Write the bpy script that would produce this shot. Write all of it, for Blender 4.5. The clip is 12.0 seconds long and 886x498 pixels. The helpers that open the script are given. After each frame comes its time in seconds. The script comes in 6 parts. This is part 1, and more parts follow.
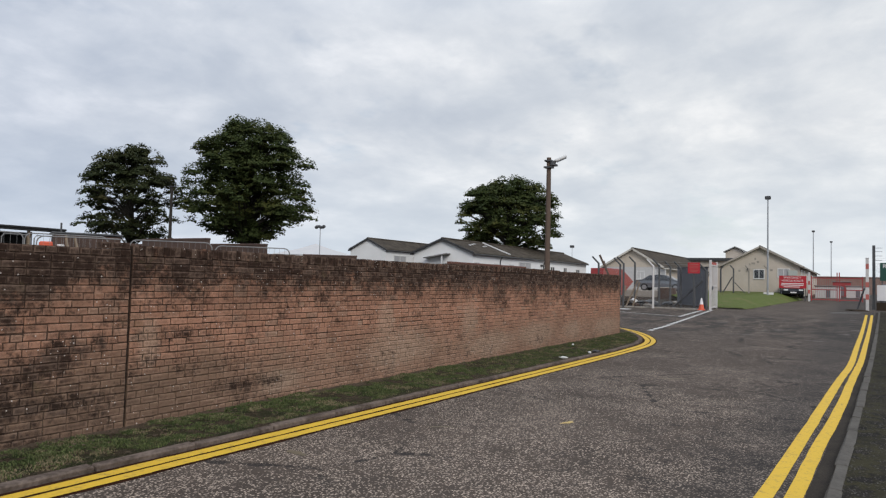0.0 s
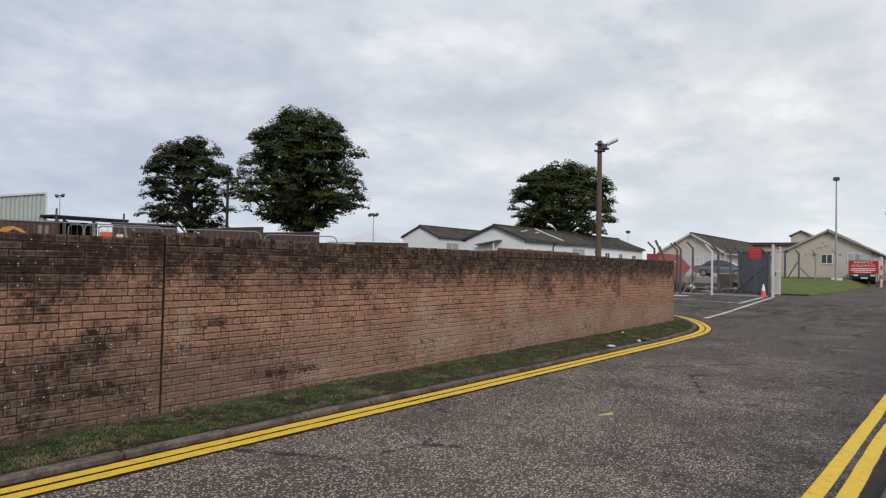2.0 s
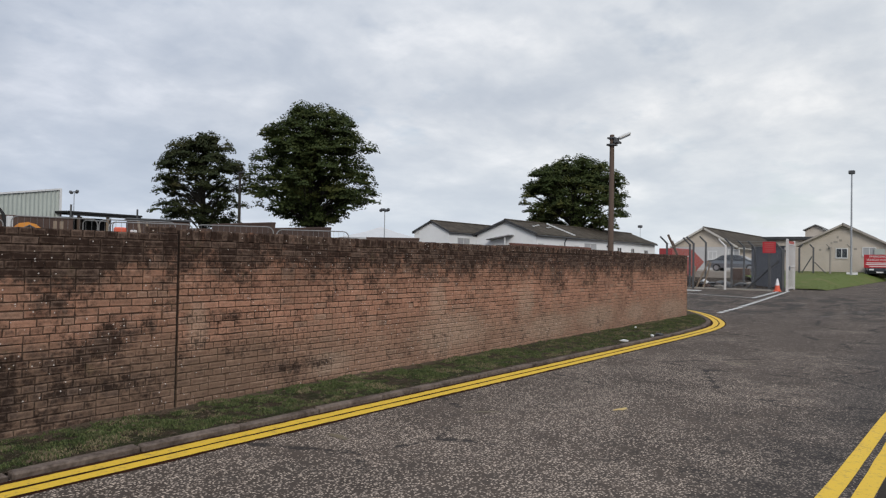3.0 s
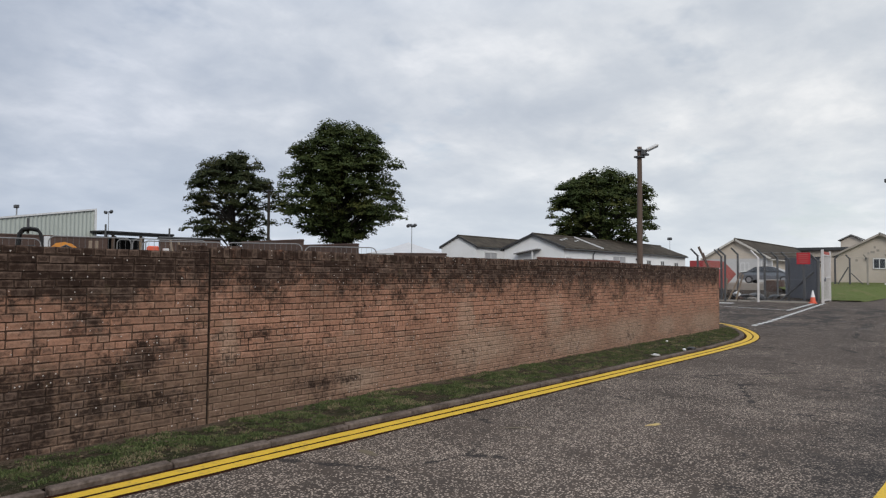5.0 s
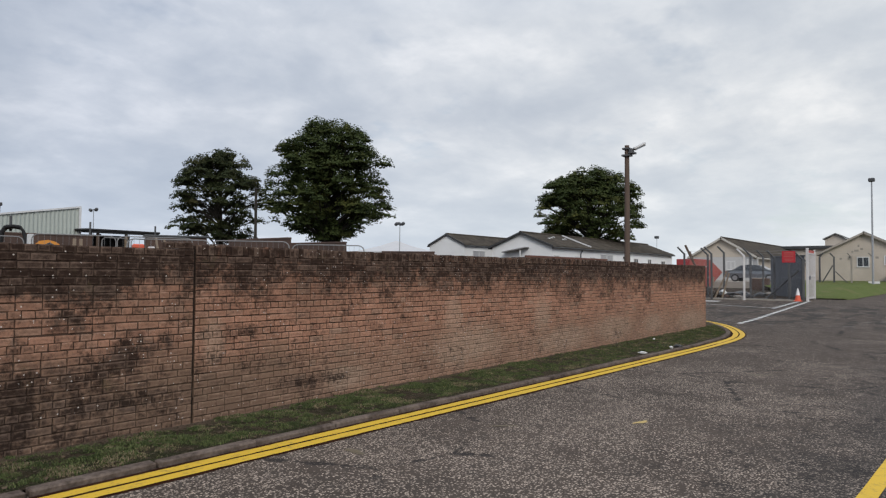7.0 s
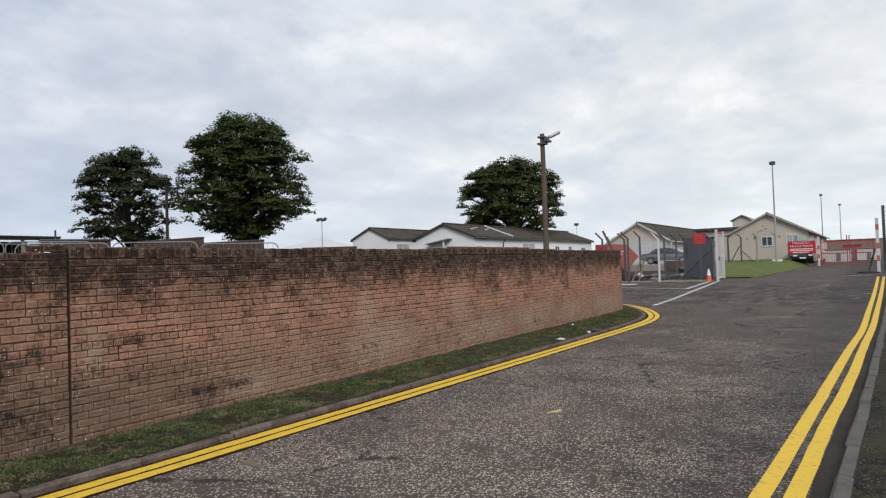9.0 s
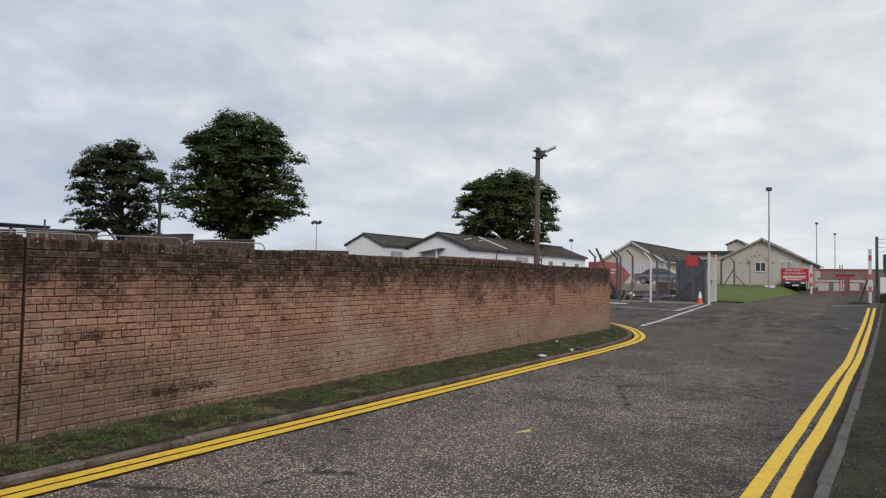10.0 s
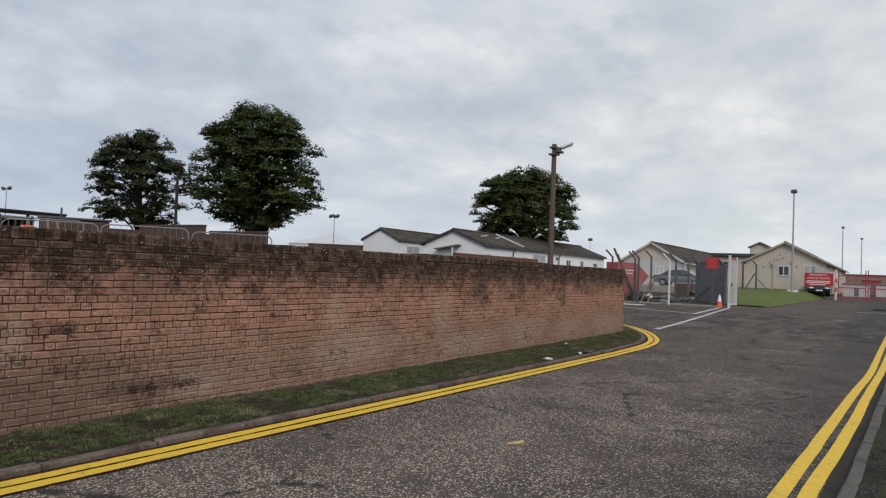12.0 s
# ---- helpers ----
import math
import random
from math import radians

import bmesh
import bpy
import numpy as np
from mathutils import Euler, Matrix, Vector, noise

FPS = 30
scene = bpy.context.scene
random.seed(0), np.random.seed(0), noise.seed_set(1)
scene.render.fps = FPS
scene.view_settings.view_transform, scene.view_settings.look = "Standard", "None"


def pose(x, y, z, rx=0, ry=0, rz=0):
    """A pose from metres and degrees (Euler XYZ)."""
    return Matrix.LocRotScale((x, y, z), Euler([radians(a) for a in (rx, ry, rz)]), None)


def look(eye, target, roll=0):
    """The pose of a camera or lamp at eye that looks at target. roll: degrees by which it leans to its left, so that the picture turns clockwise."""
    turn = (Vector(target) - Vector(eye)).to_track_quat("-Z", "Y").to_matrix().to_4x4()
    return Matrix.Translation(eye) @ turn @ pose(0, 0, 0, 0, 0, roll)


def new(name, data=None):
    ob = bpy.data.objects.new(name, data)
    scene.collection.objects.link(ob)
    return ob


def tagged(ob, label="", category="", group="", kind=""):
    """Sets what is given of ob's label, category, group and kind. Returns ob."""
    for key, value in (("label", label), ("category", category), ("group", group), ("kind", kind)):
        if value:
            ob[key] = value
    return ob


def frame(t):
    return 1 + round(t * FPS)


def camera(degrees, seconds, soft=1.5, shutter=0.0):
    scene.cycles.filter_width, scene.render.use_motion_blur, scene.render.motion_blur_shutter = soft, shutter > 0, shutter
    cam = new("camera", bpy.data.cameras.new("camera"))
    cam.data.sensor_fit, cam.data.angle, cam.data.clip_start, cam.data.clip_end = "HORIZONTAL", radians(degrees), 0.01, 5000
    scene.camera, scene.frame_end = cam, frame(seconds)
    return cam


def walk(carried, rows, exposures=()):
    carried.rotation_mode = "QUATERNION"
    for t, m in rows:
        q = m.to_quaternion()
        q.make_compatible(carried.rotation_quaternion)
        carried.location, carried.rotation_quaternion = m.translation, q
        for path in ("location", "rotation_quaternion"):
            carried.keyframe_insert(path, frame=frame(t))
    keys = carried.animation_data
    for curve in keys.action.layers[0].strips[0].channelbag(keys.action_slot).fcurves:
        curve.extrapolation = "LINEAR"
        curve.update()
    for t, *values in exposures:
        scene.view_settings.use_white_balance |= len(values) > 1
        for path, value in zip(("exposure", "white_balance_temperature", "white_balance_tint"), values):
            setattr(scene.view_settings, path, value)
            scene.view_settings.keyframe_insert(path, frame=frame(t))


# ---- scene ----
cam = camera(66.2, 12.0, soft=1.25)
PATH = [
    (0, (-0.525, -6.608, 1.683), (1.187, -5.578, 1.773), 1.4),
    (0.5, (-0.396, -6.556, 1.694), (1.317, -5.531, 1.82), 1.0),
    (1, (-0.3, -6.598, 1.687), (1.421, -5.586, 1.804), 0.0),
    (1.5, (-0.241, -6.685, 1.693), (1.43, -5.59, 1.778), 0.4),
    (2, (-0.218, -6.718, 1.693), (1.407, -5.553, 1.741), 1.1),
    (2.5, (-0.217, -6.712, 1.689), (1.398, -5.533, 1.729), 1.3),
    (3, (-0.219, -6.693, 1.686), (1.387, -5.502, 1.719), 1.0),
    (5, (-0.222, -6.691, 1.686), (1.334, -5.437, 1.762), 0.4),
    (5.5, (-0.211, -6.684, 1.692), (1.353, -5.438, 1.763), 0.4),
    (6, (-0.21, -6.684, 1.692), (1.366, -5.455, 1.76), 0.3),
    (6.5, (-0.193, -6.68, 1.686), (1.38, -5.448, 1.763), 0.3),
    (6.7, (-0.194, -6.684, 1.682), (1.378, -5.45, 1.76), 0.3),
    (8.3, (0.006, -6.544, 1.661), (1.667, -5.43, 1.654), 0.4),
    (8.5, (0.067, -6.538, 1.656), (1.742, -5.445, 1.66), -0.3),
    (9, (0.244, -6.662, 1.667), (1.946, -5.612, 1.716), -1.9),
    (9.5, (0.38, -6.77, 1.684), (2.063, -5.692, 1.754), -0.2),
    (10, (0.541, -6.752, 1.678), (2.248, -5.713, 1.754), 1.0),
    (10.5, (0.752, -6.67, 1.668), (2.483, -5.669, 1.738), 1.0),
    (11, (0.925, -6.699, 1.677), (2.677, -5.737, 1.743), -0.0),
    (11.5, (1.081, -6.792, 1.704), (2.798, -5.771, 1.791), 0.3),
    (12, (1.069, -6.773, 1.717), (2.745, -5.685, 1.78), 2.3),
]
walk(cam, [(t, look(eye, target, roll)) for t, eye, target, roll in PATH], exposures=[(0.0, 0.02), (5.0, -0.03), (6.6, -0.05), (7.6, 0.05), (8.5, 0.11), (9.0, 0.11), (9.6, -0.03), (11.0, -0.05), (12.0, -0.12)])

# ---- light ----
SUN_EL, SUN_AZ = radians(34), radians(222)
world = bpy.data.worlds.new("overcast_sky")
scene.world = world
world.use_nodes = True
wn, wl = world.node_tree.nodes, world.node_tree.links
wn.clear()


def wnode(kind, **kw):
    n = wn.new(kind)
    for k, v in kw.items():
        n.inputs[k].default_value = v
    return n


def wmath(op, a, b=None):
    n = wn.new("ShaderNodeMath")
    n.operation = op
    for i, v in enumerate((a, b)):
        if v is None:
            continue
        if isinstance(v, (int, float)):
            n.inputs[i].default_value = v
        else:
            wl.new(v, n.inputs[i])
    return n.outputs[0]


w_tc = wn.new("ShaderNodeTexCoord")
w_sep = wn.new("ShaderNodeSeparateXYZ")
wl.new(w_tc.outputs["Generated"], w_sep.inputs[0])
w_up = wmath("MAXIMUM", w_sep.outputs["Z"], 0.0)
w_den = wmath("ADD", w_up, 0.27)
w_vec = wn.new("ShaderNodeCombineXYZ")
wl.new(wmath("DIVIDE", w_sep.outputs["X"], w_den), w_vec.inputs[0])
wl.new(wmath("DIVIDE", w_sep.outputs["Y"], w_den), w_vec.inputs[1])
w_big = wnode("ShaderNodeTexNoise", Scale=1.7, Detail=7.0, Roughness=0.52, Distortion=0.25)
w_fine = wnode("ShaderNodeTexNoise", Scale=4.6, Detail=8.0, Roughness=0.58, Distortion=0.2)
wl.new(w_vec.outputs[0], w_big.inputs["Vector"])
wl.new(w_vec.outputs[0], w_fine.inputs["Vector"])
w_sum = wmath("ADD", wmath("MULTIPLY", w_big.outputs["Fac"], 0.66), wmath("MULTIPLY", w_fine.outputs["Fac"], 0.34))
w_ramp = wn.new("ShaderNodeValToRGB")
for pos, col in ((0.34, (0.44, 0.485, 0.565, 1)), (0.455, (0.515, 0.555, 0.625, 1)), (0.55, (0.615, 0.645, 0.70, 1)), (0.66, (0.79, 0.80, 0.835, 1))):
    e = w_ramp.color_ramp.elements.new(pos)
    e.color = col
w_ramp.color_ramp.elements.remove(w_ramp.color_ramp.elements[0])
w_ramp.color_ramp.elements.remove(w_ramp.color_ramp.elements[-1])
wl.new(w_sum, w_ramp.inputs["Fac"])
w_sky = wn.new("ShaderNodeTexSky")
w_sky.sky_type = "NISHITA"
w_sky.sun_disc = False
w_sky.sun_elevation, w_sky.sun_rotation = SUN_EL, SUN_AZ
w_skys = wn.new("ShaderNodeVectorMath")
w_skys.operation = "SCALE"
w_skys.inputs["Scale"].default_value = 0.08
wl.new(w_sky.outputs[0], w_skys.inputs[0])
# thin places in the cloud deck let a little blue through
w_hole = wn.new("ShaderNodeMapRange")
w_hole.inputs[1].default_value, w_hole.inputs[2].default_value = 0.58, 0.70
w_hole.inputs[3].default_value, w_hole.inputs[4].default_value = 0.0, 0.35
w_n3 = wnode("ShaderNodeTexNoise", Scale=1.9, Detail=5.0, Roughness=0.6)
w_map = wn.new("ShaderNodeMapping")
w_map.inputs["Location"].default_value = (3.7, 1.2, 5.0)
wl.new(w_vec.outputs[0], w_map.inputs[0])
wl.new(w_map.outputs[0], w_n3.inputs["Vector"])
wl.new(w_n3.outputs["Fac"], w_hole.inputs[0])
w_mix = wn.new("ShaderNodeMixRGB")
wl.new(w_hole.outputs[0], w_mix.inputs[0])
wl.new(w_ramp.outputs[0], w_mix.inputs[1])
wl.new(w_skys.outputs[0], w_mix.inputs[2])
# pale band low over the horizon, and a deck that grows brighter towards the zenith
w_low = wn.new("ShaderNodeMapRange")
w_low.inputs[1].default_value, w_low.inputs[2].default_value = 0.0, 0.2
w_low.inputs[3].default_value, w_low.inputs[4].default_value = 0.62, 0.0
wl.new(w_up, w_low.inputs[0])
w_hor = wn.new("ShaderNodeMixRGB")
w_hor.inputs[2].default_value = (0.60, 0.665, 0.74, 1)
wl.new(w_low.outputs[0], w_hor.inputs[0])
wl.new(w_mix.outputs[0], w_hor.inputs[1])
w_zen = wn.new("ShaderNodeMapRange")
w_zen.inputs[1].default_value, w_zen.inputs[2].default_value = 0.35, 1.0
w_zen.inputs[3].default_value, w_zen.inputs[4].default_value = 1.0, 1.9
wl.new(w_up, w_zen.inputs[0])
# the cloud is thinner, and so brighter, over the far end of the road
w_side = wn.new("ShaderNodeMapRange")
w_side.inputs[1].default_value, w_side.inputs[2].default_value = 0.3, 1.0
w_side.inputs[3].default_value, w_side.inputs[4].default_value = 0.94, 1.24
wl.new(w_sep.outputs["X"], w_side.inputs[0])
w_bg = wn.new("ShaderNodeBackground")
# warmer light where the cloud is thin, a bluer deck away from it
w_cast = wn.new("ShaderNodeMixRGB")
w_cast.inputs[1].default_value, w_cast.inputs[2].default_value = (0.955, 0.995, 1.06, 1), (1.015, 1.0, 0.955, 1)
w_turn = wn.new("ShaderNodeMapRange")
w_turn.inputs[1].default_value, w_turn.inputs[2].default_value = 0.40, 0.98
wl.new(w_sep.outputs["X"], w_turn.inputs[0])
wl.new(w_turn.outputs[0], w_cast.inputs[0])
w_tone = wn.new("ShaderNodeMixRGB")
w_tone.blend_type = "MULTIPLY"
w_tone.inputs[0].default_value = 1.0
wl.new(w_hor.outputs[0], w_tone.inputs[1])
wl.new(w_cast.outputs[0], w_tone.inputs[2])
wl.new(w_tone.outputs[0], w_bg.inputs["Color"])
wl.new(wmath("MULTIPLY", w_zen.outputs[0], w_side.outputs[0]), w_bg.inputs["Strength"])
w_out = wn.new("ShaderNodeOutputWorld")
wl.new(w_bg.outputs[0], w_out.inputs[0])

sun = new("sun", bpy.data.lights.new("sun", "SUN"))
sun.data.energy, sun.data.angle, sun.data.color = 1.75, radians(24), (1.0, 0.95, 0.88)
sun.matrix_world = look((-19, -21, 19), (0, 0, 0))


# ---- materials ----
class Nodes:
    """A small wrapper for writing node materials."""

    def __init__(self, name):
        self.m = bpy.data.materials.new(name)
        self.m.use_nodes = True
        self.n, self.l = self.m.node_tree.nodes, self.m.node_tree.links
        self.b = self.n["Principled BSDF"]
        self.pos = self.n.new("ShaderNodeNewGeometry").outputs["Position"]

    def put(self, a, socket):
        if hasattr(a, "is_output"):
            self.l.new(a, socket)
        elif isinstance(a, tuple) and len(a) == 3 and socket.type == "RGBA":
            socket.default_value = (*a, 1)
        else:
            socket.default_value = a

    def math(self, op, a, b=0.0, clamp=False):
        n = self.n.new("ShaderNodeMath")
        n.operation, n.use_clamp = op, clamp
        self.put(a, n.inputs[0])
        self.put(b, n.inputs[1])
        return n.outputs[0]

    def noise(self, scale, detail=4.0, rough=0.6, vec=None, stretch=None, shift=0.0):
        n = self.n.new("ShaderNodeTexNoise")
        n.inputs["Scale"].default_value, n.inputs["Detail"].default_value, n.inputs["Roughness"].default_value = scale, detail, rough
        v = vec or self.pos
        if stretch or shift:
            mp = self.n.new("ShaderNodeMapping")
            mp.inputs["Scale"].default_value = stretch or (1, 1, 1)
            mp.inputs["Location"].default_value = (shift, shift * 0.7, shift * 1.3)
            self.l.new(v, mp.inputs[0])
            v = mp.outputs[0]
        self.l.new(v, n.inputs["Vector"])
        return n.outputs["Fac"]

    def voronoi(self, scale, out="Distance", feature="F1"):
        n = self.n.new("ShaderNodeTexVoronoi")
        n.feature = feature
        n.inputs["Scale"].default_value = scale
        self.l.new(self.pos, n.inputs["Vector"])
        return n.outputs[out]

    def band(self, v, lo, hi, a=0.0, b=1.0):
        n = self.n.new("ShaderNodeMapRange")
        n.inputs[1].default_value, n.inputs[2].default_value, n.inputs[3].default_value, n.inputs[4].default_value = lo, hi, a, b
        n.interpolation_type = "SMOOTHSTEP"
        self.l.new(v, n.inputs[0])
        return n.outputs[0]

    def mix(self, f, a, b, mode="MIX"):
        n = self.n.new("ShaderNodeMixRGB")
        n.blend_type = mode
        self.put(f, n.inputs[0])
        self.put(a, n.inputs[1])
        self.put(b, n.inputs[2])
        return n.outputs[0]

    def xyz(self):
        n = self.n.new("ShaderNodeSeparateXYZ")
        self.l.new(self.pos, n.inputs[0])
        return n.outputs

    def rand(self):
        o = self.n.new("ShaderNodeObjectInfo").outputs["Random"]
        g = self.n.new("ShaderNodeNewGeometry").outputs["Random Per Island"]
        return self.math("FRACT", self.math("ADD", o, g))

    def bump(self, h, strength=0.3, dist=0.01):
        n = self.n.new("ShaderNodeBump")
        n.inputs["Strength"].default_value, n.inputs["Distance"].default_value = strength, dist
        self.l.new(h, n.inputs["Height"])
        self.l.new(n.outputs[0], self.b.inputs["Normal"])

    def done(self, color, rough=0.8, metal=0.0, spec=0.4):
        self.put(color, self.b.inputs["Base Color"])
        self.put(rough, self.b.inputs["Roughness"])
        self.b.inputs["Metallic"].default_value = metal
        self.b.inputs["Specular IOR Level"].default_value = spec
        return self.m


def plain(name, a, b, rough=0.75, fine=14.0, coarse=0.9, metal=0.0, bump=0.15, spec=0.4, stretch=None):
    """A worn surface: colour a, weathered towards b at two scales."""
    k = Nodes(name)
    f = k.math("ADD", k.math("MULTIPLY", k.noise(coarse, 5, 0.65, stretch=stretch), 0.7), k.math("MULTIPLY", k.noise(fine, 4, 0.6), 0.45))
    f = k.band(f, 0.38, 0.80)
    k.bump(k.noise(fine * 2.5, 3), bump, 0.006)
    return k.done(k.mix(f, a, b), rough, metal, spec)


def brick_material(mortar=False):
    """Brick faces, or the mortar between them, under the same stains."""
    k = Nodes("old_mortar" if mortar else "weathered_brick")
    x, y, z = k.xyz()
    r = k.rand()
    r2 = k.math("FRACT", k.math("MULTIPLY", r, 7.3))
    uv = k.n.new("ShaderNodeUVMap")
    us = k.n.new("ShaderNodeSeparateXYZ")
    k.l.new(uv.outputs[0], us.inputs[0])
    du = k.math("MULTIPLY", k.math("MINIMUM", us.outputs[0], k.math("SUBTRACT", 1.0, us.outputs[0])), 3.0)
    dv = k.math("MINIMUM", us.outputs[1], k.math("SUBTRACT", 1.0, us.outputs[1]))
    rim = k.band(k.math("ADD", k.math("MINIMUM", du, dv), k.math("MULTIPLY", k.math("SUBTRACT", k.noise(24, 5, 0.75), 0.5), 0.62)), 0.03, 0.30, 1.0, 0.0)
    wob = k.math("SUBTRACT", k.noise(1.5, 7, 0.72), 0.5)
    wob2 = k.math("SUBTRACT", k.noise(5.5, 6, 0.70, shift=9.0), 0.5)
    wob3 = k.math("SUBTRACT", k.noise(19.0, 5, 0.70, shift=3.0), 0.5)
    base = k.mix(k.math("MULTIPLY", r, 0.75), (0.480, 0.252, 0.166), (0.350, 0.178, 0.114))
    base = k.mix(k.band(r2, 0.86, 0.99, 0.0, 0.55), base, (0.36, 0.26, 0.19))
    base = k.mix(k.band(r2, 0.10, 0.0, 0.0, 0.5), base, (0.20, 0.095, 0.07))
    if mortar:
        base = k.mix(k.noise(9, 5, 0.7), (0.026, 0.018, 0.014), (0.100, 0.065, 0.048))
        rim = k.math("MULTIPLY", k.noise(12, 4, 0.7), 0.9)
    # the lower courses have weathered to a greyer brown
    low = k.band(k.math("ADD", z, k.math("MULTIPLY", wob, 1.1)), 1.05, 0.35, 0.0, 0.62)
    base = k.mix(low, base, (0.30, 0.205, 0.142))
    base = k.mix(k.math("MULTIPLY", k.band(wob3, -0.05, 0.2), 0.42), base, (0.20, 0.115, 0.085))
    wash = k.band(k.math("ADD", z, k.math("MULTIPLY", wob, 1.3)), 1.05, 1.75, 0.0, 0.70)
    base = k.mix(wash, base, (0.165, 0.088, 0.058))
    cloud = k.band(k.noise(0.9, 5, 0.65, shift=14.0), 0.50, 0.64, 0.0, 0.28)
    base = k.mix(cloud, base, (0.17, 0.098, 0.066))
    # the older panel is browner, grey-brown towards its foot
    older = k.band(x, 4.01, 3.99)
    base = k.mix(k.math("MULTIPLY", older, k.band(wob2, -0.22, 0.18, 0.12, 0.60)), base, (0.215, 0.128, 0.088))
    damp = k.band(x, 7.5, 4.0)
    base = k.mix(k.math("MULTIPLY", damp, k.band(k.math("ADD", z, k.math("MULTIPLY", k.math("ADD", wob, wob2), 0.9)), 1.05, 0.40, 0.0, 0.72)), base, (0.150, 0.102, 0.070))

    def zone(cx, cz, rx, rz, turn=0.0):
        ax, az = k.math("SUBTRACT", x, cx), k.math("SUBTRACT", z, cz)
        if turn:
            az = k.math("SUBTRACT", az, k.math("MULTIPLY", ax, turn))
        dx, dz = k.math("DIVIDE", ax, rx), k.math("DIVIDE", az, rz)
        d = k.math("SQRT", k.math("ADD", k.math("MULTIPLY", dx, dx), k.math("MULTIPLY", dz, dz)))
        return k.band(d, 0.1, 1.7, 1.0, 0.0)

    # pale lime bloom low on the wall
    pale = None
    for c in ((6.3, 0.28, 0.5, 0.20), (9.2, 0.50, 1.3, 0.42), (8.7, 1.0, 0.35, 0.4), (15.0, 0.42, 1.4, 0.35), (12.6, 0.35, 1.4, 0.3), (20.5, 0.35, 1.6, 0.35), (4.25, 0.95, 0.16, 0.35), (17.5, 0.4, 0.8, 0.3), (11.6, 0.9, 0.4, 0.5)):
        q = zone(*c)
        pale = q if pale is None else k.math("MAXIMUM", pale, q)
    pale = k.band(k.math("ADD", pale, k.math("ADD", k.math("MULTIPLY", wob, 1.2), wob2)), 0.35, 0.95)
    base = k.mix(k.math("MULTIPLY", pale, 0.45), base, (0.44, 0.335, 0.245))
    # black algae: under the coping, in damp patches, and creeping in from the joints
    dark = k.band(z, 1.20, 1.84, 0.16, 1.05)
    for c in ((1.5, 1.72, 1.9, 0.30, 0.12), (2.75, 1.30, 0.28, 0.28), (3.2, 0.80, 0.7, 0.20, 0.35), (1.9, 0.62, 1.4, 0.30), (3.0, 0.38, 0.9, 0.15), (5.2, 0.58, 0.65, 0.12), (4.5, 1.42, 0.42, 0.24), (4.6, 1.0, 0.5, 0.10), (6.25, 1.40, 0.25, 0.28),
              (7.3, 1.5, 0.7, 0.26), (10.3, 1.32, 0.28, 0.30), (8.2, 1.55, 1.2, 0.2), (12.9, 1.35, 0.7, 0.45), (14.6, 1.3, 0.7, 0.5), (16.7, 1.35, 0.9, 0.45), (5.6, 0.30, 1.0, 0.10), (19.0, 1.5, 1.6, 0.35), (1.2, 0.4, 2.6, 0.6)):
        dark = k.math("MAXIMUM", dark, k.math("MULTIPLY", zone(*c), 0.58 if c[0] > 4 else 0.88))
    edge = k.math("SUBTRACT", z, k.band(x, 3.05, 3.62, 1.44, 1.68))
    edge = k.math("ADD", edge, k.math("ADD", k.math("MULTIPLY", wob, 0.12), k.math("MULTIPLY", wob2, 0.22)))
    dark = k.math("MAXIMUM", dark, k.math("MULTIPLY", older, k.band(edge, -0.07, 0.07, 0.0, 1.35)))
    drips = k.band(k.noise(1.0, 6, 0.72, stretch=(4.5, 1.0, 0.6)), 0.53, 0.70)
    dark = k.math("MAXIMUM", dark, k.math("MULTIPLY", k.math("MULTIPLY", drips, k.band(z, 0.7, 1.6)), 0.62))
    level = k.math("ADD", k.math("ADD", dark, k.math("MULTIPLY", rim, 0.25 if mortar else -0.06)), k.math("ADD", k.math("MULTIPLY", wob, 1.7), k.math("ADD", k.math("MULTIPLY", wob2, 2.1), k.math("MULTIPLY", wob3, 1.7))))
    soot = k.band(level, 0.10, 0.95, 0.0, 0.93)
    if not mortar:
        # grime sits in the hearts of the bricks, the arrises are rubbed clean
        core = k.math("MULTIPLY", k.band(k.math("ADD", k.math("MINIMUM", du, dv), k.math("MULTIPLY", k.math("SUBTRACT", k.noise(30, 5, 0.75, shift=2.0), 0.5), 1.1)), 0.10, 0.50), k.band(k.math("ADD", k.noise(3.2, 6, 0.7, shift=17.0), k.math("MULTIPLY", r2, 0.22)), 0.46, 0.72, 0.10, 0.95))
        base = k.mix(k.math("MULTIPLY", core, k.band(z, 1.15, 0.55, 0.30, 0.66)), base, (0.105, 0.066, 0.048))
        base = k.mix(k.math("MULTIPLY", k.band(k.noise(48, 5, 0.8, shift=1.0), 0.47, 0.64), 0.55), base, (0.15, 0.088, 0.062))
        base = k.mix(k.math("MULTIPLY", rim, k.band(k.noise(8.0, 5, 0.7, shift=23.0), 0.46, 0.64, 0.0, 0.32)), base, (0.44, 0.30, 0.22))
    crust = k.math("ADD", k.math("MULTIPLY", r2, 0.35), k.math("ADD", k.math("MULTIPLY", k.noise(14, 6, 0.75, shift=6.0), 1.5), k.math("MULTIPLY", rim, 0.0 if mortar else 0.20)))
    base = k.mix(soot, base, k.mix(k.band(crust, 0.80, 1.50), (0.019, 0.012, 0.0095), (0.150, 0.104, 0.080)))
    # lichen spots and a little moss
    sp = k.voronoi(27.0, "Color")
    ss = k.n.new("ShaderNodeSeparateColor")
    k.l.new(sp, ss.inputs[0])
